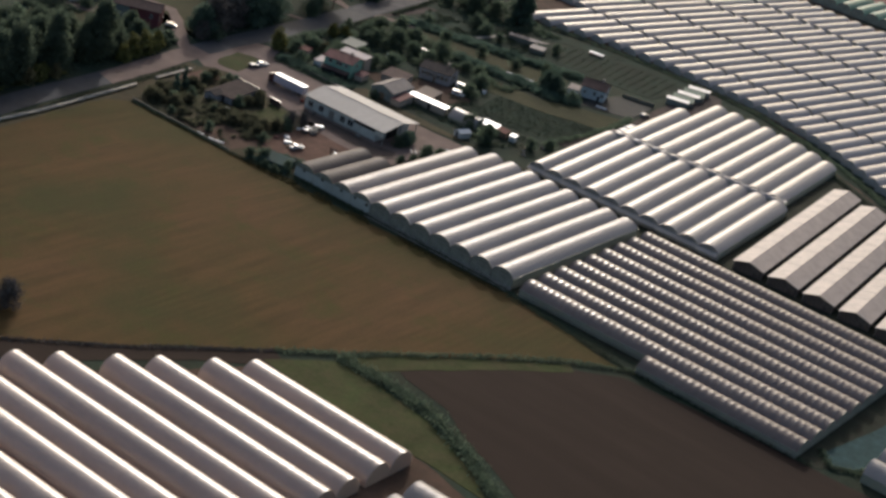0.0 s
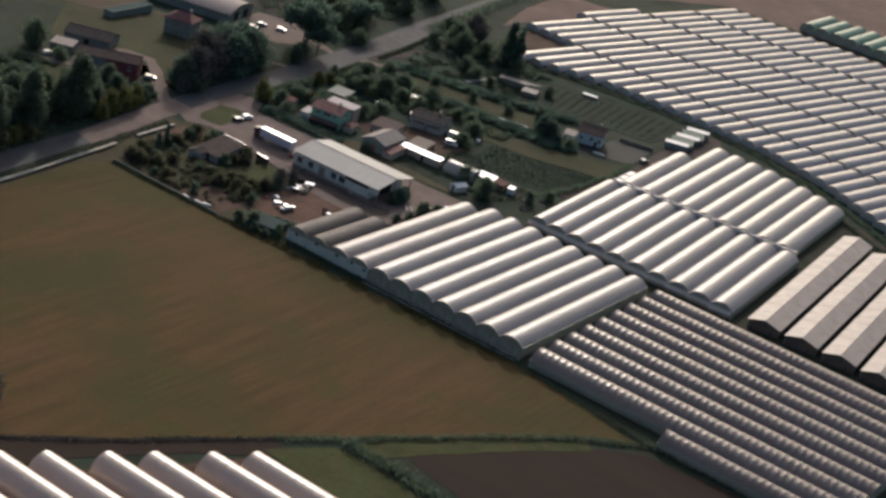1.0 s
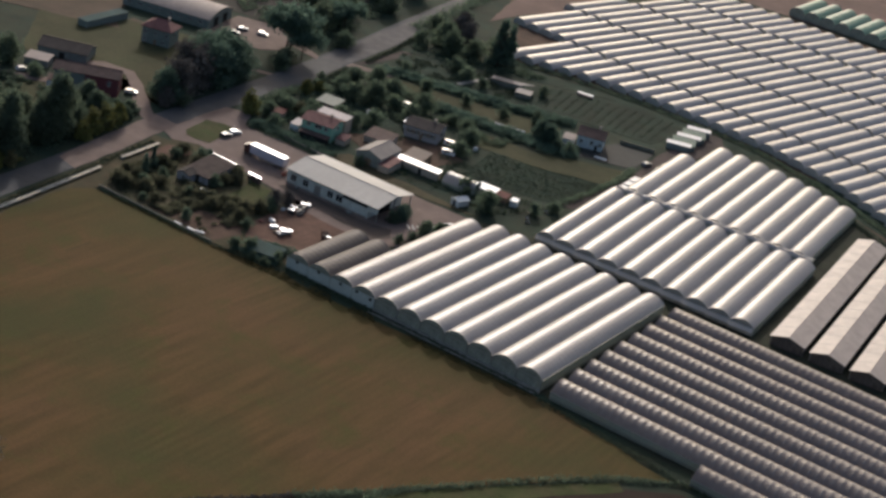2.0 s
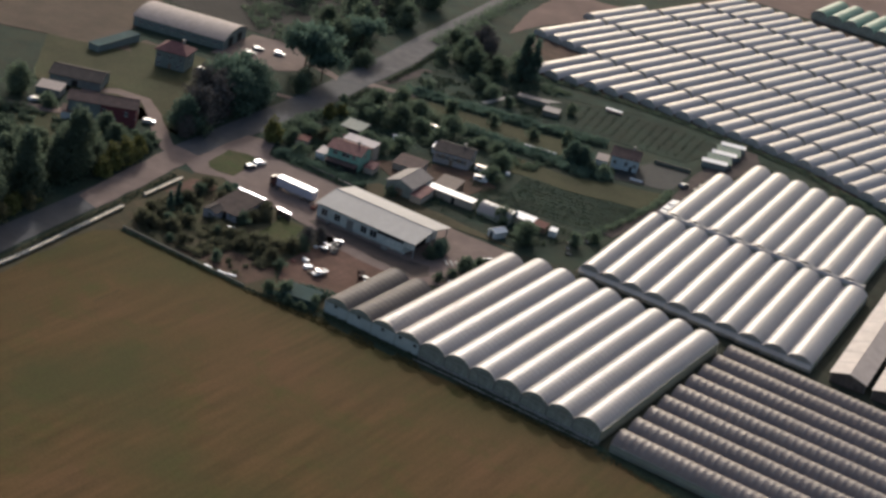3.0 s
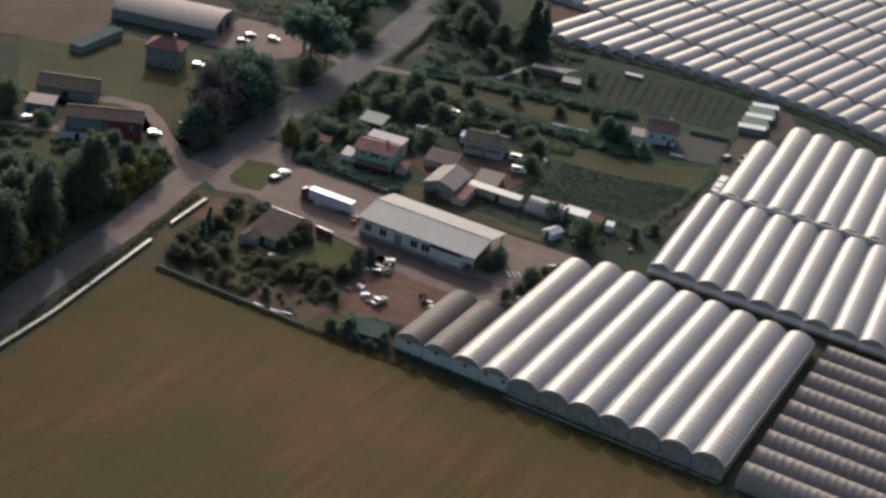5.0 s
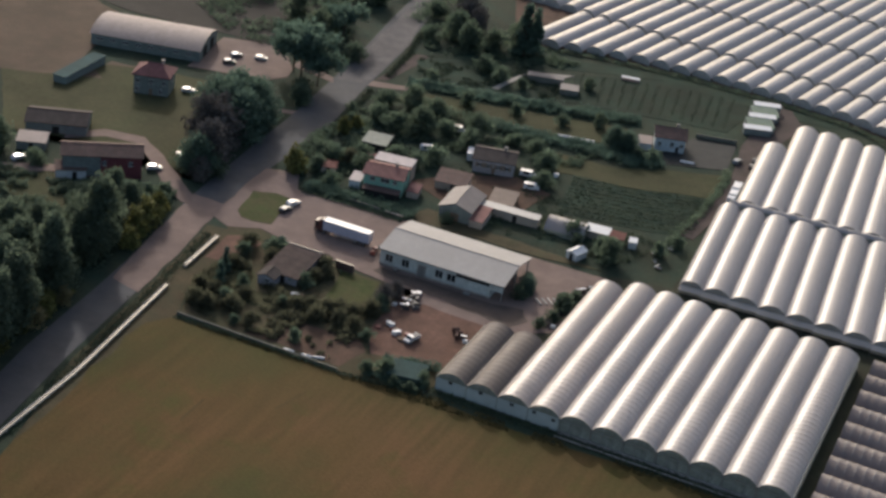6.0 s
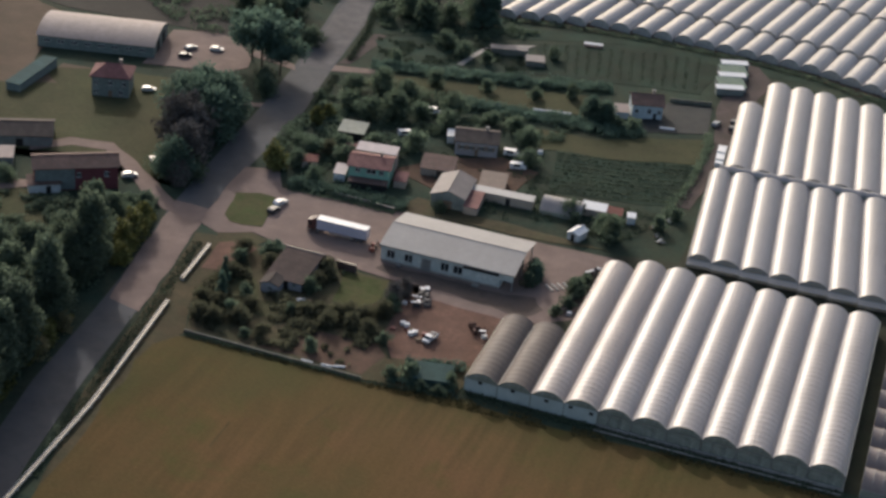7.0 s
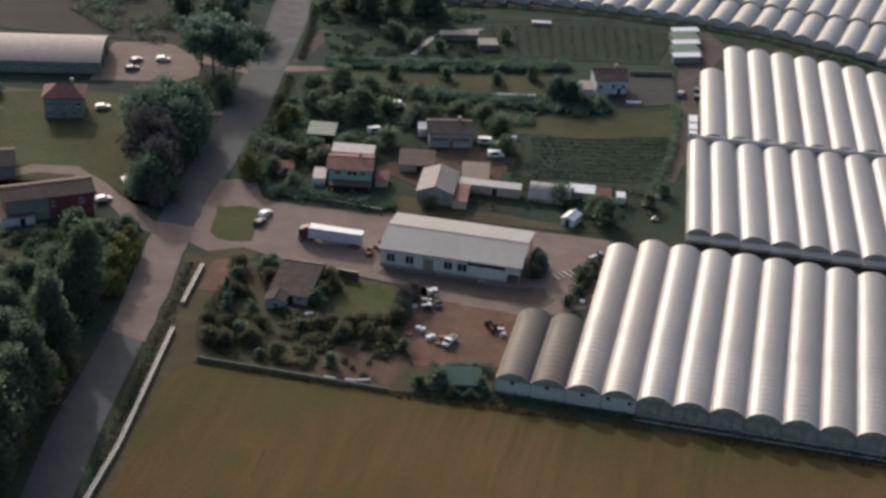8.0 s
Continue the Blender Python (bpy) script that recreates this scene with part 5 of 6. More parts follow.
KINDS = {}
for kind, (r, h0, h1, clumps, leaves, size, mat, shape, label, names) in {
    "broad": (4.5, 0.6, 6.9, 58, 36, 0.34, LEAF, "round", "broad leafy dark green tree", 3),
    "small": (2.9, 0.2, 3.7, 42, 30, 0.25, LEAF, "round", "small leafy dark green garden tree", 3),
    "bush": (1.8, 0.1, 2.3, 24, 26, 0.22, LEAF, "round", "low rounded dark green bush", 2),
    "pine": (6.4, 5.6, 8.4, 80, 44, 0.34, LEAF_PINE, "umbrella", "umbrella pine with a wide dark crown", 2),
    "tall": (2.8, 0.8, 13.0, 50, 46, 0.38, LEAF_PINE, "tall", "tall narrow dark green conifer", 2),
    "yellow": (2.8, 0.4, 5.6, 36, 44, 0.32, LEAF_YELLOW, "round", "leafy yellow-green roadside tree", 2),
    "bare": (4.4, 0.8, 8.0, 60, 50, 0.26, LEAF_BARE, "round", "nearly leafless purple-brown tree", 2),
    "pale": (3.0, 0.6, 5.6, 30, 30, 0.26, LEAF_PALE, "round", "thin pale yellowish roadside tree", 2),
    "olive": (2.9, 0.2, 3.6, 42, 30, 0.25, LEAF_OLIVE, "round", "small olive-brown garden tree", 2),
    "wood": (5.2, 1.4, 11.6, 110, 52, 0.32, LEAF_WOOD, "round", "wide dense olive-green tree", 2),
    "row": (4.3, 2.0, 14.0, 110, 52, 0.32, LEAF_WOOD, "round", "tall dense roadside tree with dark crown", 3),
    "mass": (5.8, 0.6, 10.2, 110, 50, 0.33, LEAF_PINE, "round", "wide dense dark green tree", 2),
}.items():
    KINDS[kind] = (label, [(crown_mesh("crown", 17 * i + len(kind) * 31, r, h0, h1, clumps, leaves, size, mat, shape), trunk_mesh(i + 5, h1 * 0.85, 0.07 + h1 * 0.02, r * 0.6)) for i in range(names)])


def tree(kind, x, y, size=1.0, group=""):
    size *= 1.18
    label, kinds = KINDS[kind]
    rng = random.Random(int(x * 13 + y * 71))
    ob = thing("bush" if kind == "bush" else "tree", label, "bush" if kind == "bush" else "tree", (x, y, 0), rng.uniform(0, 360), group)
    crown, trunk = rng.choice(kinds)
    s = size * rng.uniform(0.88, 1.12)
    ob.scale = (s, s, s * rng.uniform(0.9, 1.15))
    part("trunk", trunk, BARK, ob)
    part("crown", crown, LEAF, ob)
    return ob


def hedge(label, pts, width, height, mat, density=7.0, size=0.3, name="hedge", category="hedge"):
    """A run of leaf clumps along a line, uneven in height."""
    rng = random.Random(int(sum(a * 3 + b * 7 for a, b in pts)))
    places = []
    for a, b in zip(pts, pts[1:]):
        a, b = Vector(a), Vector(b)
        d = (b - a).normalized()
        n = Vector((-d.y, d.x))
        for _ in range(int((b - a).length * density)):
            p = a.lerp(b, rng.random()) + n * rng.gauss(0, width * 0.33)
            top = height * (0.75 + 0.5 * noise.noise(Vector((p.x * 0.25, p.y * 0.25, 1.5))))
            places.append(Vector((p.x, p.y, 0.1 + top * rng.random() ** 0.6)))
    vs, fs = leaf_quads(places, size, rng)
    return tagged(new(name, quads_mesh(name, vs, fs, mat)), label, category, "", "stuff")


# woodland west of the road: tall by the bend, low toward the red house, with sunny gaps
SUNNY = [(-85.4, -22.0, 2.8), (-83.2, -39.0, 2.8), (-82.0, 3.0, 4.6)]


def in_gap(x, y):
    h = Vector((SUN.x, SUN.y)).normalized()
    for qx, qy, half in SUNNY:
        along = (x - qx) * h.x + (y - qy) * h.y
        across = abs((x - qx) * h.y - (y - qy) * h.x)
        if 0 < along < 27 and across < half:
            return True
    return False


rng = random.Random(8)
n = 0
while n < 150:
    x, y = rng.uniform(-138, -86), rng.uniform(-100, 40)
    edge = np.interp(y, [-110, -70, -40, -10, 8, 25, 46], [-76, -84, -89, -92.5, -94.5, -97.5, -101]).item()
    if x > edge or (-142 < x < -112 and 15 < y) or in_gap(x, y) or (y > 33 and x < -100):
        continue
    n += 1
    if (y < -28 and x > edge - 12) or (y < 4 and x > edge - 4):
        tree(rng.choice(["wood", "row", "wood"]), x, y, rng.uniform(0.72, 1.02), "roadside woodland")
    else:
        tree(rng.choice(["small", "olive", "small", "wood"]), x, y, rng.uniform(0.6, 0.95) * (1.0 if y < 8 else 0.8), "roadside woodland")
for y in (-96, -88, -80, -72, -64, -56, -49, -43, -34, -28, -22, -15, -9, -3, 5):
    x = np.interp(y, [-96, -74, -40, -10, 8], [-81, -85, -90.3, -93.8, -96]).item() + (y % 3) - 1.4
    for back, size in ((0, 1.02), (6.5, 1.0)):
        if not in_gap(x - back, y + back * 0.4) and (back == 0 or y < -30):
            tree("row", x - back, y + back * 0.4, size, "roadside woodland")
for x, y, k, s in ((-99.6, 18, "small", 1.1), (-94.6, 26, "yellow", 1.1), (-95.4, 32, "yellow", 0.8), (-94.0, 20, "yellow", 1.15), (-96.6, 23, "olive", 1.2), (-87.8, -20.4, "pale", 0.8), (-88.2, -27.2, "yellow", 0.9), (-86.9, -32.4, "pale", 0.9), (-89.6, -24, "yellow", 0.8),
                   (-91.6, 13, "yellow", 0.7), (-104, 40, "bush", 1.3), (-100.5, 42.4, "bush", 1.3), (-97.8, 38, "bush", 1.2), (-101, 34, "bush", 1.4), (-106, 35, "bush", 1.3), (-109, 38, "bush", 1.2)):
    tree(k, x, y, s, "roadside woodland")
# along the road further on
for x, y, k, s in ((-113, 141, "pine", 1.3), (-119, 147, "pine", 1.15), (-106.5, 140, "pine", 0.95), (-117, 97, "mass", 0.95), (-113, 101, "mass", 1.05), (-107.5, 104, "mass", 1.0), (-110, 94, "mass", 1.1), (-105, 98, "mass", 0.95), (-115, 91, "mass", 0.85), (-111, 109, "broad", 0.8),
                   (-105, 79, "bare", 1.4), (-109.5, 87, "bare", 1.3), (-103, 71, "bare", 1.2), (-110, 78, "bare", 1.2), (-104.2, 89, "mass", 1.1), (-101.5, 60, "mass", 0.8), (-107, 64, "small", 1.0), (-98, 64, "small", 1.2), (-101.5, 66, "bare", 1.1), (-99, 58, "bare", 0.8),
                   (-104, 124, "broad", 0.8), (-108, 132, "small", 1.1), (-152, 38, "broad", 1.1), (-139, 38, "small", 1.0),
                   (-127, 190, "broad", 1.1), (-134, 204, "broad", 1.2), (-141, 190, "broad", 1.0), (-128, 226, "broad", 1.2), (-140, 236, "broad", 1.2),
                   (-150, 222, "broad", 1.1), (-136, 258, "broad", 1.2), (-150, 268, "broad", 1.0), (-160, 250, "broad", 1.2), (-172, 214, "broad", 1.1), (-180, 240, "broad", 1.2), (-155, 300, "broad", 1.2),
                   (-120, 184, "pine", 0.9), (-126, 176, "broad", 1.0), (-108, 168, "small", 1.2)):
    tree(k, x, y, s, "trees along the road")
# east side of the road
for x, y, k, s in ((-81.0, 79.5, "yellow", 1.05), (-82.6, 112, "yellow", 0.7), (-81.4, 118, "yellow", 0.6), (-76.5, 84, "small", 0.9), (-76, 92, "small", 1.0), (-72, 95, "olive", 0.9), (-80, 94, "small", 1.0), (-69.5, 79, "small", 0.7), (-65, 92, "small", 1.0),
                   (-62, 105, "small", 1.0), (-55, 104, "small", 1.0), (-52, 110, "small", 1.1), (-78, 128, "small", 1.2), (-70, 124, "small", 1.2), (-64, 128, "broad", 0.9), (-58, 132, "small", 1.1), (-82, 140, "small", 1.1),
                   (-74, 143, "broad", 0.9), (-66, 142, "broad", 0.8), (-50, 138, "broad", 0.8), (-38, 139, "small", 0.9), (-48, 128, "small", 1.1), (-30, 136, "small", 1.1), (-24, 130, "small", 1.0), (-20, 117, "small", 0.9),
                   (-70, 100, "small", 1.0), (-84, 120, "bush", 1.2), (-88, 128, "bush", 1.1), (-33, 77, "bush", 0.9), (-1.2, 92, "small", 1.0), (1.2, 88.5, "bush", 1.1),
                   (12, 83, "broad", 0.8), (9, 87, "small", 1.0), (22, 96, "bush", 1.2), (25, 104, "bush", 1.2), (-0.8, 56.6, "mass", 0.36), (0.4, 52.6, "mass", 0.34), (-0.4, 49.4, "bush", 1.2), (11.5, 50, "small", 0.9),
                   (12.5, 56, "bush", 1.3), (11, 44, "bush", 1.1), (9.5, 39, "bush", 0.9), (-12.4, 158, "mass", 0.56), (-8, 156.5, "mass", 0.54), (-4, 154.5, "small", 0.9), (0.6, 156, "small", 0.75),
                   (-65, 213, "tall", 1.25), (-62.5, 216, "tall", 1.1), (-68, 217, "broad", 1.2), (-82, 205, "broad", 1.0), (-90, 212, "broad", 1.0), (-96, 205, "small", 1.1), (-76, 212, "small", 1.2), (-70, 190, "small", 1.1), (-62, 186, "small", 1.0),
                   (-100, 240, "broad", 1.0), (-92, 228, "bare", 1.1), (-86, 222, "bare", 0.9), (-104, 228, "small", 1.2), (-54, 184, "bush", 1.2), (-36, 200, "bush", 1.2), (-80, 170, "small", 0.8), (-62, 158, "bush", 1.4), (-47, 162, "bush", 1.3), (-32, 164, "bush", 1.2), (-22, 171, "bush", 1.2)):
    tree(k, x, y, s, "garden trees")
# walled garden by the field
for x, y, k, s in ((-68.1, 32.0, "small", 0.9), (-67, 27, "bush", 1.3), (-65.6, 15.8, "tall", 0.42), (-63.8, 10.2, "tall", 0.45), (-66, 20, "small", 0.9), (-64, -0.6, "broad", 0.62), (-60.6, -1.2, "broad", 0.5), (-67, 6, "small", 0.8), (-62, 5, "small", 0.8),
                   (-55.2, 1.6, "small", 0.8), (-55.6, 8.4, "small", 0.75), (-58.4, 3.6, "bush", 1.1), (-58.5, 12, "bush", 1.0), (-59.4, 29, "small", 0.8), (-61.6, 33, "bush", 1.2), (-61.2, 36.0, "mass", 0.3),
                   (-46.2, 26.1, "broad", 0.52), (-44.6, 29.4, "broad", 0.5), (-46.4, 32, "small", 0.8), (-46.6, 22, "bush", 1.2), (-42.8, 11.8, "small", 0.7), (-40.1, 12.9, "small", 0.75), (-36.5, 14.4, "broad", 0.5),
                   (-33.9, 15.5, "small", 0.8), (-30.7, 16.8, "broad", 0.52), (-46.3, 10.3, "bush", 0.9), (-36.8, 9.2, "small", 0.75), (-31.5, 11.4, "broad", 0.52), (-27.5, 11, "broad", 0.5), (-27, 19, "small", 0.9), (-26.6, 25.5, "bare", 0.5),
                   (-25.6, 30.5, "bare", 0.42), (-26, 23, "bush", 1.2), (-48.4, -2, "small", 0.7), (-51.6, -3.8, "bush", 0.8), (-36, -2.6, "bush", 0.9), (-22.4, 8, "bush", 0.8), (-12, -3, "bush", 1.2), (-3, -2, "bush", 1.1), (-16, -5, "bush", 1.0),
                   (-8.6, -6.2, "bush", 0.7), (-4.4, -6.2, "bush", 0.8)):
    tree("olive" if k in ("small", "broad") else k, x, y, s * (1.5 if k == "broad" else 1.0), "walled garden trees")
tree("bare", 23.0, -131, 0.75)

hedge("dark hedge below the red house drive", [(-113, 38.5), (-107, 42.2), (-98.5, 45.0)], 3.0, 2.0, LEAF, 60, 0.32)
hedge("dark hedge along the drive", [(-74, 72.6), (-60, 74.0), (-41, 74.0)], 4.2, 1.9, LEAF_PINE, 150, 0.3)
hedge("low growth at the foot of the hedge", [(-73, 69.6), (-60, 70.4), (-43, 70.4)], 2.0, 0.6, LEAF, 50, 0.24, "weeds", "weeds")
hedge("dark shrubs round the netted shed", [(-15, 2.2), (-8, 4.2), (-2, 5.4)], 2.2, 1.9, LEAF_PINE, 70, 0.28, "shrubbery", "shrubs")
hedge("dark shrubs round the netted shed", [(-16, -5.6), (-8, -5.2), (-1.5, -3.6)], 1.8, 1.3, LEAF_PINE, 70, 0.26, "shrubbery", "shrubs")
hedge("overgrown hedge at the field wall", [(-64.5, -9.4), (-42, -9.2), (-22, -9.2), (-2, -6)], 1.2, 0.8, LEAF_CROP, 12, 0.25)
hedge("weedy grass strip before the greenhouse", [(-2, -3.2), (30, -3.6), (60, -3.6), (83, -4.2)], 2.2, 0.7, LEAF_CROP, 22, 0.22, "weeds", "weeds")
hedge("weedy strip beside the ribbed tunnels", [(84, -6), (110, -8.5), (128, -12), (156, -10), (182, -10)], 2.2, 0.7, LEAF_CROP, 22, 0.22, "weeds", "weeds")
hedge("dry brown scrub along the field edge", [(31, -144), (50, -120), (71, -88)], 1.6, 0.5, LEAF_BARE, 20, 0.24, "scrub", "scrub")
hedge("scrub line between field and plough", [(71, -88), (82, -73), (90, -60.5), (103, -40), (116, -23), (129, -11)], 2.0, 0.9, LEAF, 24, 0.26, "scrub", "scrub")
hedge("bushy ditch bank", [(82, -76), (97, -75.5), (112, -77.5), (128, -84.5), (142, -93), (160, -104)], 3.6, 1.4, LEAF, 60, 0.3, "scrub", "scrub")
hedge("tall dark hedge between gardens", [(-85, 162), (-60, 168), (-36, 175), (-12, 184)], 5.0, 2.2, LEAF_PINE, 150, 0.3)
hedge("dark hedge behind the grey house", [(-52, 148.2), (-35, 149.2), (-23.6, 150.6), (-15, 151.6)], 5.0, 2.2, LEAF_PINE, 140, 0.32)
hedge("dark shrubbery below the blue house", [(-17, 152), (-9, 151), (-2, 153), (3.4, 157)], 6.0, 2.4, LEAF_PINE, 170, 0.32, "shrubbery", "shrubs")
hedge("dark hedge behind the gardens", [(-80, 150), (-64, 147), (-54, 146)], 4.0, 2.6, LEAF, 40, 0.34)
hedge("dark verge along the far greenhouses", [(-72, 221), (-45, 230), (-12, 234), (24, 233), (44, 230), (72, 219), (100, 203), (124, 186)], 3.0, 0.9, LEAF, 26, 0.3)
hedge("ditch verge beside the greenhouse", [(36, 216), (60, 214), (84, 203), (104, 190), (122, 178)], 3.0, 0.8, LEAF_CROP, 22, 0.28, "weeds", "weeds")
hedge("hedge at the service track", [(22, 104), (24.4, 130), (24.2, 152), (22.6, 164)], 2.2, 1.6, LEAF, 22, 0.3)
hedge("verge along the road", [(-66, -70), (-70.5, -38), (-75, -4), (-77.3, 14), (-80.2, 32)], 2.6, 0.4, LEAF_CROP, 30, 0.2, "weeds", "weeds")
hedge("verge along the road", [(-84.4, 90), (-86.6, 118), (-91.4, 149)], 2.2, 0.7, LEAF_CROP, 30, 0.24, "weeds", "weeds")
hedge("verge along the road", [(-92.4, 162), (-96.4, 187), (-102, 212)], 2.2, 0.7, LEAF_CROP, 30, 0.24, "weeds", "weeds")
hedge("scrubby roadside bank", [(-108, 218), (-118, 276), (-131, 360)], 6, 1.6, LEAF, 26, 0.35)
hedge("reddish-brown scrub along the greenhouse side", [(10.5, 40), (12.6, 52), (13.4, 66)], 1.6, 1.3, LEAF_BARE, 34, 0.28, "scrub", "scrub")
for k in range(10):
    hedge("row of low crop plants", [(-10.6 - 0.45 * k, 105.0 + 2.6 * k), (8, 108.6 + 2.8 * k), (26.2 - 0.25 * k, 115.0 + 2.75 * k)], 1.0, 0.45, LEAF_CROP, 9, 0.22, "crop_row", "crop")
for k in range(15):
    hedge("row of low crop plants", [(-36 + 3.4 * k, 188 + 0.7 * k), (-42 + 3.5 * k, 212 + 1.1 * k)], 1.4, 0.2, LEAF_CROP, 7, 0.16, "crop_row", "crop")


def thicket(label, pts, count, height, mat, size=0.28, gaps=0.0):
    """Low undergrowth in drifts over a patch of ground."""
    r = random.Random(int(sum(a * 5 + b * 3 for a, b in pts)))
    xs, ys = [a for a, b in pts], [b for a, b in pts]
    places = []
    tries = 0
    while len(places) < count and tries < count * 12:
        tries += 1
        x, y = r.uniform(min(xs), max(xs)), r.uniform(min(ys), max(ys))
        inside = False
        for (ax, ay), (bx, by) in zip(pts, pts[1:] + pts[:1]):
            if (ay > y) != (by > y) and x < (bx - ax) * (y - ay) / (by - ay) + ax:
                inside = not inside
        d = noise.noise(Vector((x * 0.13, y * 0.13, 3.3))) + 0.5 * noise.noise(Vector((x * 0.4, y * 0.4, 8.1)))
        if inside and d > gaps:
            places.append(Vector((x, y, 0.1 + height * min(1.3, 0.4 + d) * r.random())))
    vs, fs = leaf_quads(places, size, r)
    return tagged(new("undergrowth", quads_mesh("undergrowth", vs, fs, mat)), label, "undergrowth", "", "stuff")


thicket("drifts of dark shrubs in the walled garden", [(-66, -5), (-26, -6), (-24, 12), (-38, 18), (-58, 16), (-68, 32), (-70, 12)], 13000, 2.0, LEAF_OLIVE, 0.27, -0.08)
thicket("shrubs round the cottage", [(-48, 32), (-42.5, 34), (-41.5, 25), (-47, 21)], 1100, 1.5, LEAF, 0.26, 0.1)
thicket("dark shrubs below the red house", [(-150, 30), (-116, 36), (-104, 44), (-112, 32), (-112, 20), (-150, 16)], 5000, 2.6, LEAF_WOOD, 0.34, 0.0)
thicket("garden shrubs between the houses", [(-88, 88), (-76, 76), (-44, 77), (-46, 96), (-60, 100), (-56, 118), (-84, 128), (-90, 108)], 5200, 1.7, LEAF, 0.3, 0.05)
thicket("garden shrubs behind the houses", [(-88, 130), (-52, 118), (-44, 130), (-16, 136), (-14, 152), (-50, 146), (-82, 148)], 5200, 1.7, LEAF, 0.3, 0.05)
thicket("weeds between the sheds", [(-42, 92), (-20, 80), (16, 84), (22, 104), (0, 104), (-20, 116), (-44, 112)], 3000, 0.9, LEAF_CROP, 0.26, 0.1)
thicket("rough growth beside the far track", [(-96, 190), (-70, 196), (-46, 212), (-46, 222), (-72, 214), (-98, 214)], 3600, 1.6, LEAF, 0.32, 0.05)
thicket("rough growth in the upper gardens", [(-84, 166), (-40, 178), (-38, 196), (-64, 200), (-92, 186)], 3000, 0.9, LEAF_CROP, 0.28, 0.1)
thicket("undergrowth of the roadside woodland", [(-140, -80), (-84, -78), (-90, -10), (-95, 24), (-100, 44), (-140, 44)], 6000, 1.5, LEAF, 0.36, 0.0)
thicket("leafy middle storey of the roadside woodland", [(-136, -80), (-91, -78), (-97, -10), (-100, 26), (-104, 40), (-112, 30), (-112, 16), (-136, 14)], 9000, 5.0, LEAF_WOOD, 0.4, -0.15)
thicket("sunny yellow-green growth on the road bank", [(-82.5, -62), (-86.6, -36), (-88.6, -14), (-91.6, -14), (-90.6, -36), (-86, -62)], 1800, 1.0, LEAF_YELLOW, 0.26, 0.0)
thicket("bushes west of the road", [(-98, 66), (-106, 84), (-108, 118), (-122, 116), (-112, 84), (-102, 62)], 2600, 1.6, LEAF, 0.32, 0.0)
thicket("scrub behind the warehouse", [(-124, 160), (-116, 176), (-130, 240), (-160, 240), (-190, 190), (-150, 160)], 6500, 2.4, LEAF, 0.4, 0.0)
thicket("yellowing weeds on the field edge", [(-62, -10), (-20, -10.5), (30, -8), (80, -7), (84, -5), (0, -5), (-20, -8.8), (-62, -9)], 2400, 0.4, STRAW, 0.22, -0.2)


# ---- vehicles ----
def wheel(parent, x, y, r, w=0.26):
    bm = tube(bmesh.new(), (0, -w / 2, 0), (0, w / 2, 0), r, r, 14)
    wh = placed(part("wheel", bm, BLACK, parent), x, y, r)
    part("rim", tube(bmesh.new(), (0, -w / 2 - 0.02, 0), (0, w / 2 + 0.02, 0), r * 0.55, r * 0.55, 10), GALV, wh)
    return wh


def car(label, x, y, turn, paint, van=False, group=""):
    ob = thing("van" if van else "car", label, "van" if van else "car", (x, y, 0.08), turn, group)
    h = 1.95 if van else 1.42
    prof = [(-2.1, 0.3), (2.1, 0.3), (2.12, 0.72), (1.95, 0.86), (1.1, 0.95), (0.45, h), (-1.5, h), (-2.05, 0.95), (-2.12, 0.6)] if not van else [(-2.3, 0.3), (2.3, 0.3), (2.3, 0.9), (1.9, 1.1), (1.3, h), (-2.25, h), (-2.3, 0.6)]
    bm = prism(bmesh.new(), prof, -0.86, 0.86, "y")
    bmesh.ops.bevel(bm, geom=list(bm.edges), offset=0.07, segments=2, affect="EDGES")
    part("body", bm, paint, ob)
    for s in (-1, 1):
        part("side_window", boxed(-1.35, 0.55, s * 0.875 - 0.01, s * 0.875 + 0.01, 0.98, h - 0.14), GLASS, ob)
        part("headlight", boxed(2.06, 2.15, s * 0.62 - 0.16, s * 0.62 + 0.16, 0.62, 0.76), WHITE, ob)
        part("tail_light", boxed(-2.16, -2.08, s * 0.66 - 0.12, s * 0.66 + 0.12, 0.7, 0.86), RED_PAINT, ob)
    a, b = ((1.02, 1.0), (0.5, h - 0.08)) if not van else ((1.85, 1.16), (1.36, h - 0.1))
    part("windscreen", prism(bmesh.new(), [a, b, (b[0] + 0.05, b[1] + 0.03), (a[0] + 0.05, a[1] + 0.03)], -0.72, 0.72, "y"), GLASS, ob)
    for wx in (-1.3, 1.35):
        for s in (-1, 1):
            wheel(ob, wx, s * 0.78, 0.32)
    return ob


truck = thing("articulated_truck", "articulated truck with dark red cab and white-roofed trailer, its sides coloured as shaded", "truck", (-50.3, 51.4, 0.08), 180.5)
part("trailer_side", boxed(-7.0, 6.4, -1.27, 1.27, 1.15, 3.9, bevel=0.05), TRAILER, truck)
part("trailer_roof", boxed(-7.02, 6.42, -1.29, 1.29, 3.9, 4.0), WHITE, truck)
part("trailer_frame", boxed(-6.9, 6.2, -0.6, 0.6, 0.75, 1.14), STEEL, truck)
part("under_guard", boxed(-3.6, 3.0, -1.24, -1.18, 0.55, 1.0), GALV, truck)
part("under_guard", boxed(-3.6, 3.0, 1.18, 1.24, 0.55, 1.0), GALV, truck)
cab = part("cab", box(bmesh.new(), 6.7, 8.9, -1.22, 1.22, 0.8, 3.3, bevel=0.15), CAB, truck)
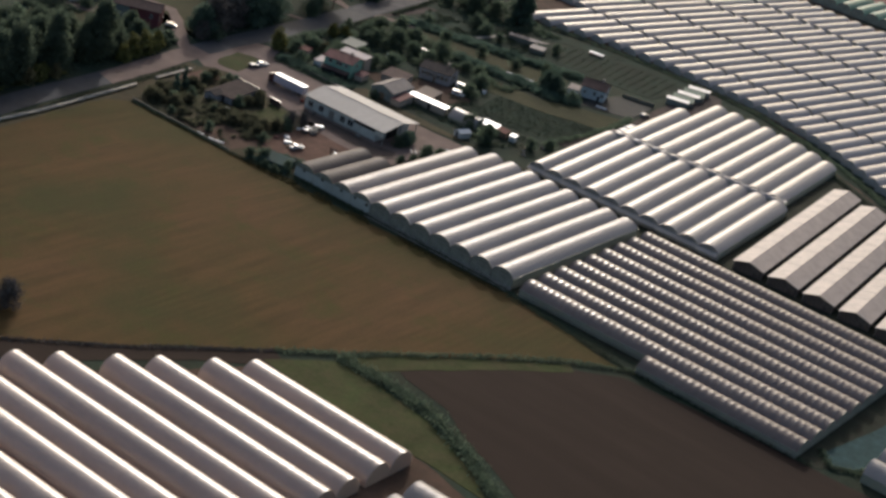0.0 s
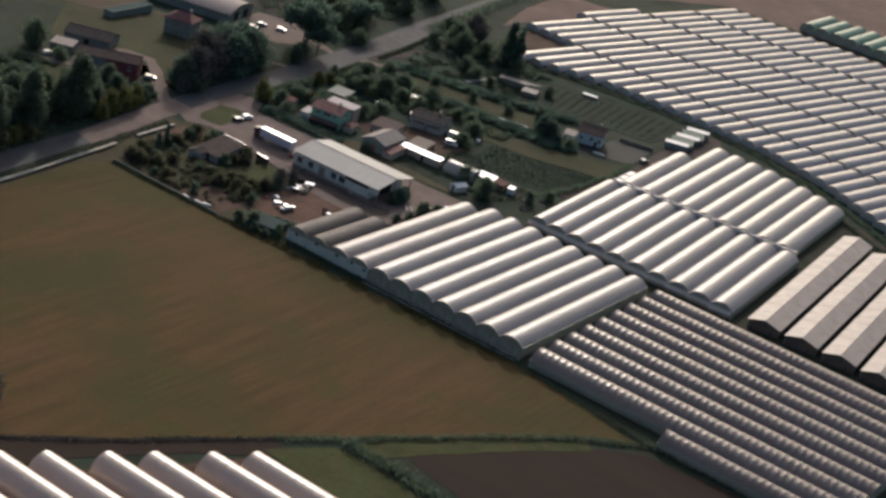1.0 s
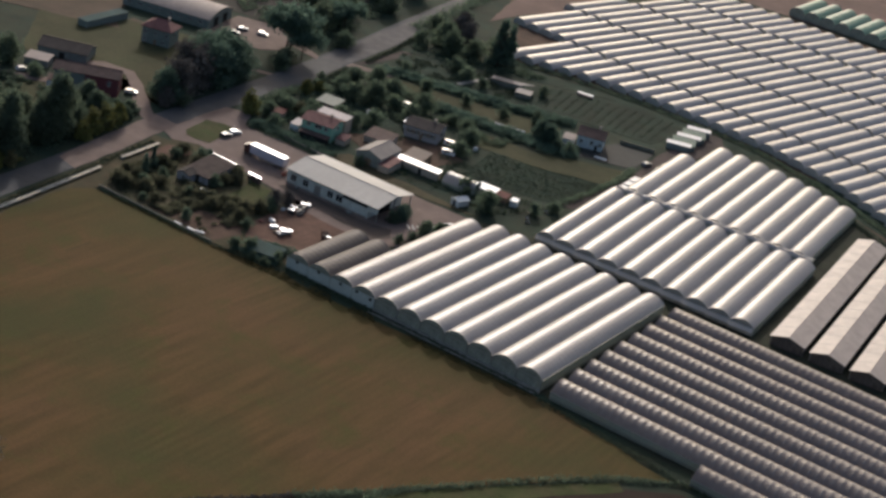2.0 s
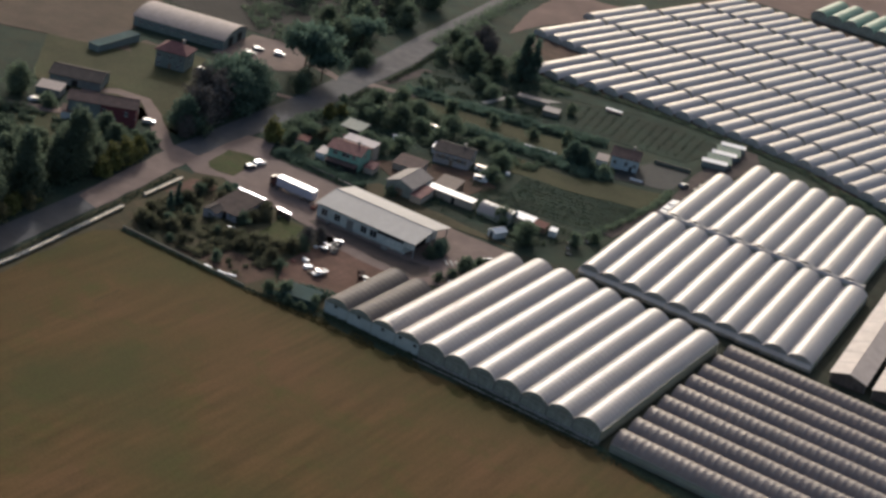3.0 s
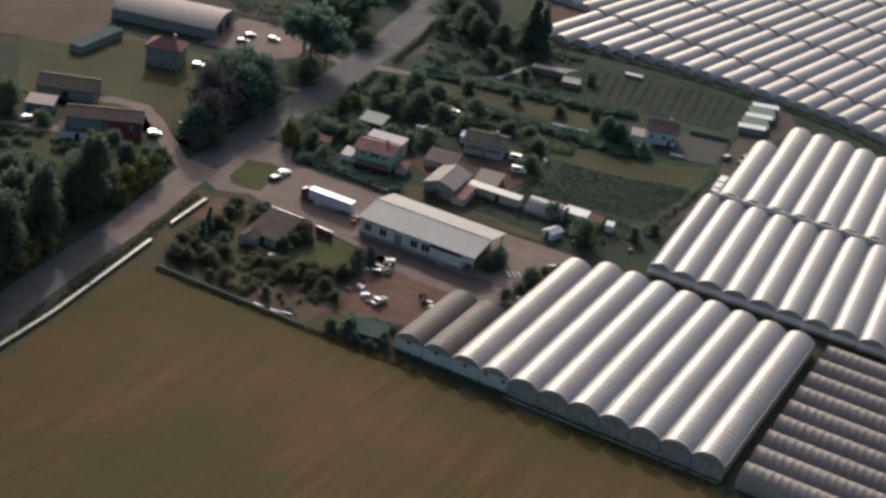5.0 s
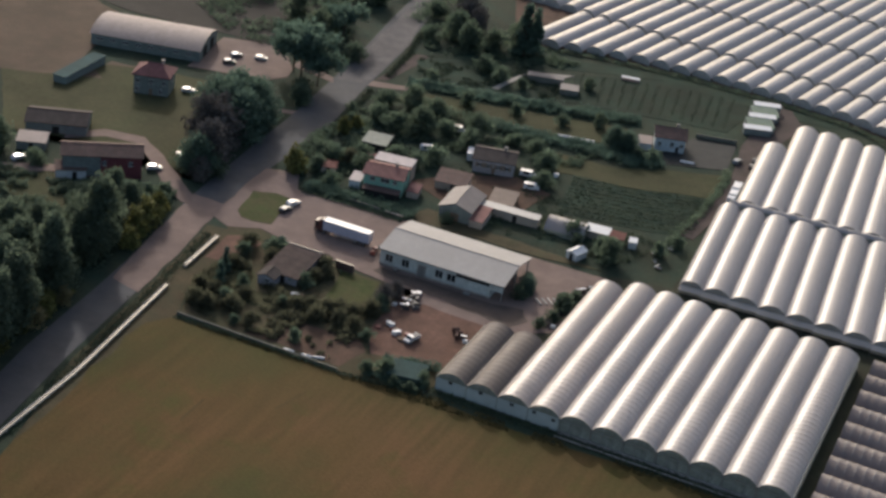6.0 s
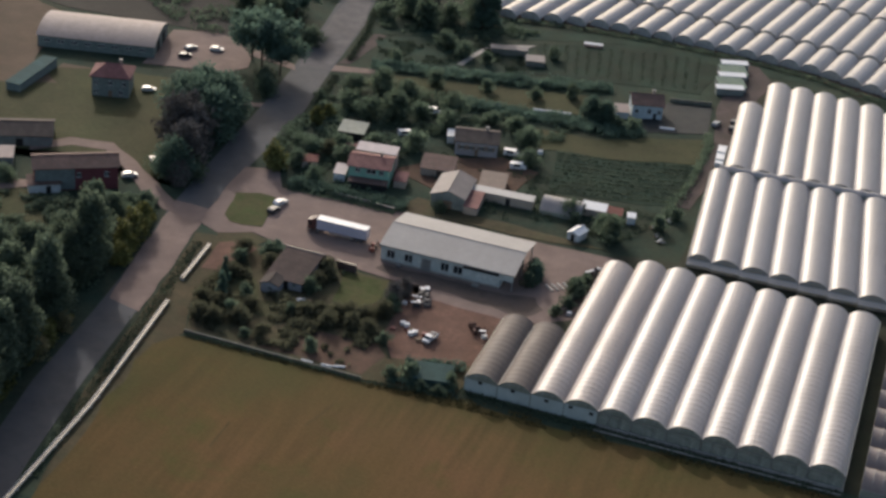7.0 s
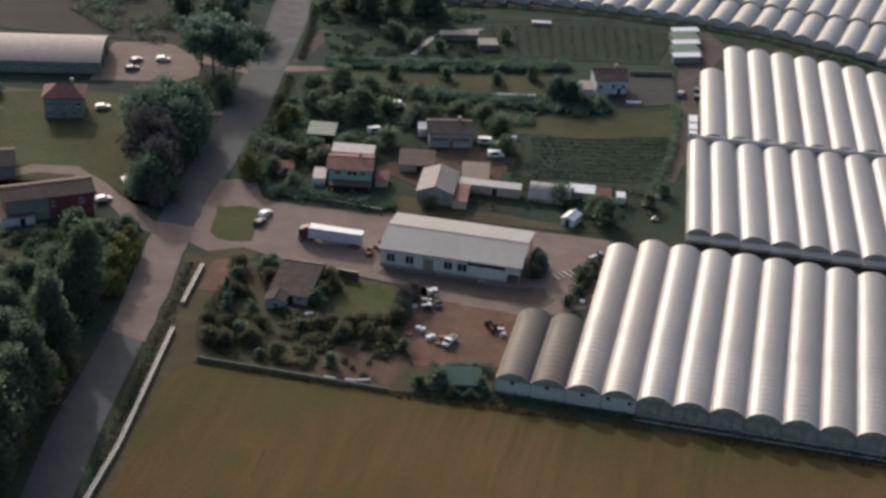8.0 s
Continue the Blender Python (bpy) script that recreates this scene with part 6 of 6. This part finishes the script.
part("windscreen", boxed(8.86, 8.94, -1.05, 1.05, 1.9, 2.9), GLASS, cab)
part("air_deflector", prism(bmesh.new(), [(6.8, 3.28), (8.2, 3.28), (7.0, 3.95), (6.8, 3.95)], -1.1, 1.1, "y"), CAB, cab)
part("bumper", boxed(8.8, 9.05, -1.22, 1.22, 0.35, 0.95), STEEL, cab)
for s in (-1, 1):
    part("mirror", boxed(8.4, 8.6, s * 1.42 - 0.1, s * 1.42 + 0.1, 1.9, 2.6), BLACK, cab)
    part("cab_window", boxed(7.7, 8.6, s * 1.235 - 0.01, s * 1.235 + 0.01, 1.9, 2.75), GLASS, cab)
    for x in (-5.6, -4.3, -3.0, 6.0, 8.0):
        wheel(truck, x, s * 1.02, 0.5, 0.4)

for x, y, t, paint, lab, van in ((-71.0, 60.2, 70, CAR_WHITE, "white car parked by the grass island", False), (-70.8, 55.5, 80, CAR_DARK, "dark car parked by the grass island", False),
                                 (-138.7, 144.3, 60, CAR_GREY, "grey car in the gravel lot", False), (-137.5, 137.8, 40, CAR_DARK, "dark car in the gravel lot", False), (-131.4, 147.6, 20, CAR_WHITE, "white car in the gravel lot", False),
                                 (-134.6, 108.6, 30, CAR_WHITE, "white car beside the tiled house", False), (-112.2, 55.4, 40, CAR_WHITE, "white car beside the red house", False), (-111.0, 66.6, 130, CAR_WHITE, "white car on the drive", False), (-144.0, 37.4, 70, CAR_WHITE, "white car by the grey annex", False),
                                 (23.0, 173.4, 80, CAR_GREY, "pale grey car on the service track", False), (28.0, 172.6, 94, CAR_DARK, "dark car beside the greenhouse", False), (27.6, 177.8, 94, CAR_DARK, "dark car beside the greenhouse", False),
                                 (-22.0, 112.8, 20, CAR_WHITE, "white van in the sheds' yard", True), (-26.2, 120.4, 10, CAR_WHITE, "white van in the sheds' yard", True), (-21.4, 120.2, 30, CAR_GREY, "pale car in the sheds' yard", False),
                                 (-57.2, 117.5, 30, CAR_WHITE, "white van under the trees", True), (-56, 137, 10, CAR_WHITE, "pale van beside the hedge", True)):
    car(lab, x, y, t, paint, van)


# ---- yard clutter ----
def pallet_stack(x, y, turn, n, mat, label, group="yard clutter"):
    ob = thing("pallet_stack", label, "pallets", (x, y, 0.07), turn, group)
    for k in range(n):
        part("pallet", boxed(-0.6, 0.6, -0.5, 0.5, k * 0.16, k * 0.16 + 0.13), mat, ob)
    return ob


def farm_trailer(x, y, turn, mat, label):
    ob = thing("farm_trailer", label, "trailer", (x, y, 0.07), turn, "farm machines")
    part("bed", boxed(-2.2, 2.2, -1.0, 1.0, 0.85, 1.0), STEEL, ob)
    for s in (-1, 1):
        part("side_board", boxed(-2.2, 2.2, s * 0.97 - 0.03, s * 0.97 + 0.03, 1.0, 1.5), mat, ob)
        part("end_board", boxed(s * 2.17 - 0.03, s * 2.17 + 0.03, -0.94, 0.94, 1.0, 1.5), mat, ob)
        wheel(ob, -0.6, s * 0.95, 0.42)
        wheel(ob, 0.6, s * 0.95, 0.42)
    part("drawbar", tube(bmesh.new(), (2.2, 0, 0.8), (3.6, 0, 0.5), 0.07, 0.06, 6), STEEL, ob)
    return ob


def tractor(x, y, turn, mat, label):
    ob = thing("tractor", label, "tractor", (x, y, 0.07), turn, "farm machines")
    part("bonnet", boxed(0.1, 1.9, -0.4, 0.4, 0.8, 1.5, bevel=0.1), mat, ob)
    part("chassis", boxed(-1.2, 1.7, -0.3, 0.3, 0.5, 0.85), STEEL, ob)
    c = part("cab", boxed(-1.2, 0.1, -0.7, 0.7, 0.9, 2.4, bevel=0.08), GLASS, ob)
    part("cab_roof", boxed(-1.3, 0.2, -0.78, 0.78, 2.4, 2.55, bevel=0.05), WHITE, c)
    for s in (-1, 1):
        wheel(ob, -0.7, s * 0.85, 0.8, 0.4)
        wheel(ob, 1.4, s * 0.7, 0.5, 0.3)
    part("exhaust", tube(bmesh.new(), (1.0, 0.2, 1.5), (1.0, 0.2, 2.3), 0.05, 0.05, 6), STEEL, ob)
    return ob


def machine_heap(x, y, turn, size, sheets, label, dark=STEEL):
    """Old implements parked together: frames, beams and drums, with pale sheets laid over them."""
    r = random.Random(int(x * 7 + y))
    ob = thing("farm_implements", label, "machinery", (x, y, 0.07), turn, "farm machines")
    for k in range(5):
        u, v = r.uniform(-size, size) * 0.7, r.uniform(-size, size) * 0.5
        placed(part("implement_frame", boxed(-0.9, 0.9, -0.35, 0.35, 0, r.uniform(0.7, 1.4), bevel=0.08), dark, ob), u, v, 0, r.uniform(0, 180))
    for k in range(6):
        u, v = r.uniform(-size, size) * 0.8, r.uniform(-size, size) * 0.6
        part("beam", tube(bmesh.new(), (u, v, 0.0), (u + r.uniform(-1.2, 1.2), v + r.uniform(-1, 1), r.uniform(1.3, 2.1)), 0.11, 0.08, 6), dark, ob)
    for k in range(sheets):
        u, v = r.uniform(-size, size), r.uniform(-size, size) * 0.7
        placed(part("cover_sheet", boxed(-0.8, 0.8, -0.32, 0.32, 0, 0.12, bevel=0.04), WHITE, ob), u, v, r.uniform(1.2, 1.5), r.uniform(0, 180))
        part("stand", boxed(u - 0.25, u + 0.25, v - 0.25, v + 0.25, 0, 1.25), dark, ob)
    return ob


def pickup(x, y, turn, label):
    ob = thing("pickup", label, "pickup", (x, y, 0.07), turn)
    part("chassis", boxed(-2.3, 2.2, -0.75, 0.75, 0.4, 0.7), STEEL, ob)
    c = part("cab", prism(bmesh.new(), [(0.2, 0.6), (2.3, 0.6), (2.3, 1.05), (1.5, 1.15), (1.1, 1.75), (0.2, 1.75)], -0.82, 0.82, "y"), CAR_WHITE, ob)
    part("windscreen", prism(bmesh.new(), [(1.5, 1.18), (1.14, 1.7), (1.19, 1.73), (1.56, 1.2)], -0.7, 0.7, "y"), GLASS, c)
    for s in (-1, 1):
        part("cab_window", boxed(0.35, 1.1, s * 0.825 - 0.012, s * 0.825 + 0.012, 1.15, 1.62), GLASS, c)
        part("bed_side", boxed(-2.3, 0.1, s * 0.8 - 0.04, s * 0.8 + 0.04, 0.7, 1.2), CAR_WHITE, ob)
        for wx in (-1.4, 1.5):
            wheel(ob, wx, s * 0.74, 0.34)
    part("load", boxed(-2.1, -0.1, -0.7, 0.7, 0.7, 1.3, bevel=0.1), STEEL, ob, "dark load in the bed")
    part("tailgate", boxed(-2.34, -2.26, -0.76, 0.76, 0.7, 1.2), CAR_WHITE, ob)
    return ob


machine_heap(-21.6, 32.6, 110, 2.2, 3, "dark farm implements half covered with white sheets")
machine_heap(-20.6, 28.6, 20, 2.2, 4, "dark farm implements half covered with white sheets")
machine_heap(-5.0, 23.4, 110, 2.4, 1, "dark rusty plough and implements parked on the earth", RUSTY)
machine_heap(12.6, 52.5, 80, 2.6, 2, "reddish-black heap of implements by the greenhouse", RUSTY)
machine_heap(12.2, 60.5, 80, 2.4, 2, "reddish-black heap of implements by the greenhouse", RUSTY)
pickup(-13.4, 14.1, 256, "white pickup with a dark load in the dirt yard")
ob = thing("tarpaulin", "pale tarpaulin over boxes near the cottage", "tarpaulin", (-46.4, 16.8, 0.06), 20)
part("cover", boxed(-1.1, 1.1, -0.5, 0.5, 0, 0.7, bevel=0.2), WHITE, ob)
part("box", boxed(1.2, 2.2, -0.4, 0.5, 0, 0.5, bevel=0.05), WOOD, ob)
for x, y, t, k, m in ((-24.4, 27.2, 10, 4, WHITE), (-21.8, 36.0, 20, 5, WHITE), (-21.4, 18.0, 30, 5, WHITE), (-20.2, 17.2, 25, 7, WHITE), (-18.8, 16.4, 30, 4, WOOD), (-17.6, 15.4, 10, 5, WHITE), (-15.2, 15.4, 20, 6, RED_PAINT),
                      (-22.8, 15.0, 5, 3, RED_PAINT), (-15.8, 12.8, 40, 4, WOOD), (13.6, 65.4, 20, 6, WHITE), (9.8, 57.6, 50, 5, WHITE), (8.4, 56.0, 10, 4, WOOD), (12.4, 40.8, 10, 5, WHITE), (-2.6, 21.0, 30, 5, WHITE), (-19.6, 16.2, 60, 3, RED_PAINT), (-18.2, 14.4, 15, 6, WHITE)):
    pallet_stack(x, y, t, k, m, "stack of pale plastic pallets" if m is WHITE else "stack of weathered pallets")
for k in range(5):
    for j in range(2):
        pallet_stack(28.1 + 1.35 * j - 0.08 * 1.9 * k, 148.4 + 1.9 * k, 4.8, 8 + (k + j) % 3, WHITE, "tall stack of white plastic crates", "crates by the greenhouse")
ob = thing("storage_box", "small white storage box in the sheds' yard", "box", (-19.2, 125.7, 0.05), 20)
part("box_body", boxed(-0.7, 0.7, -0.5, 0.5, 0, 1.0, bevel=0.05), WHITE, ob)
part("lid", boxed(-0.75, 0.75, -0.55, 0.55, 1.0, 1.08), WHITE, ob)
for x, y, t in ((-34.8, -7.2, 3), (-30.2, -6.9, 5), (-27.6, -6.0, 20)):
    ob = thing("plastic_sheet_roll", "roll of white plastic sheet by the wall", "roll", (x, y, 0.3), t)
    part("roll", tube(bmesh.new(), (-1.3, 0, 0), (1.3, 0, 0), 0.3, 0.3, 10), WHITE, ob)
    part("core", tube(bmesh.new(), (-1.4, 0, 0), (1.4, 0, 0), 0.1, 0.1, 8), WOOD, ob)
for k, (x, y) in enumerate(((-41.0, 50.0), (-40.6, 47.4), (-39.6, 51.8))):
    ob = thing("red_loader", "small red loading machine behind the truck", "machine", (x, y, 0.08), 30 * k, "farm machines")
    part("loader_body", boxed(-0.7, 0.7, -0.5, 0.5, 0.3, 1.2, bevel=0.06), RED_PAINT, ob)
    part("mast", boxed(0.7, 0.8, -0.4, 0.4, 0.1, 2.0), STEEL, ob)
    for s in (-1, 1):
        wheel(ob, -0.4, s * 0.45, 0.25, 0.15)
for k in range(4):
    ob = thing("film_bundle", "bundle of pale folded film in the yard", "bundle", (4.6 + 1.2 * k, 51.0 + 0.95 * k, 0.08), -43)
    part("bundle_body", boxed(-1.7, 1.7, -0.32, 0.32, 0, 0.4, bevel=0.1), ROOF_SHEET if k % 2 else END_PALE, ob)
for x, y, s in ((20.7, 96.4, 1.2), (24.2, 88.6, 1.1), (22.4, 91.5, 0.8), (23.6, 101.5, 1.0)):
    ob = thing("scrap_heap", "small heap of pale scrap sheets", "scrap", (x, y, 0), x * 20, "scrap by the garden")
    for k in range(4):
        part("scrap_sheet", boxed(-s, s * 0.6, -0.5 * s, 0.4 * s, 0.1 + 0.2 * k, 0.16 + 0.2 * k), WHITE if k % 2 else WOOD, ob).rotation_euler = (0.2 * k, 0.15, 0.7 * k)
for k, (x, y, w) in enumerate(((-42.8, 153.1, 7.2), (-24.6, 157.5, 11.6), (-3.8, 184, 4), (9.8, 163.6, 4.4))):
    ob = thing("row_cover", "long white plastic row cover on the ground", "row cover", (x, y, -0.12), 14)
    part("cover", span_mesh(1.1, w, 0.1, 0.7, 1.5, 0.06, WHITE, k, 6, 2), WHITE, ob).matrix_basis = pose(-w / 2, 0, 0, 0, 0, -90)
# dark matt sheet beside the ribbed tunnels, in place of pond water mirroring sky
patch("pond_sheet", [(181, -1), (186, -5), (191, 0), (197, 18), (202, 60), (192, 60), (186, 34)], 0.06, BLUE_SHEET, "dark blue-green sheet standing in for the pond", "ground", 0.5)
hedge("reedy bank of the ditch", [(180, 0), (185, -6.5), (191.5, -2), (197.5, 18)], 1.6, 1.0, LEAF, 26, 0.3, "reeds", "reeds")
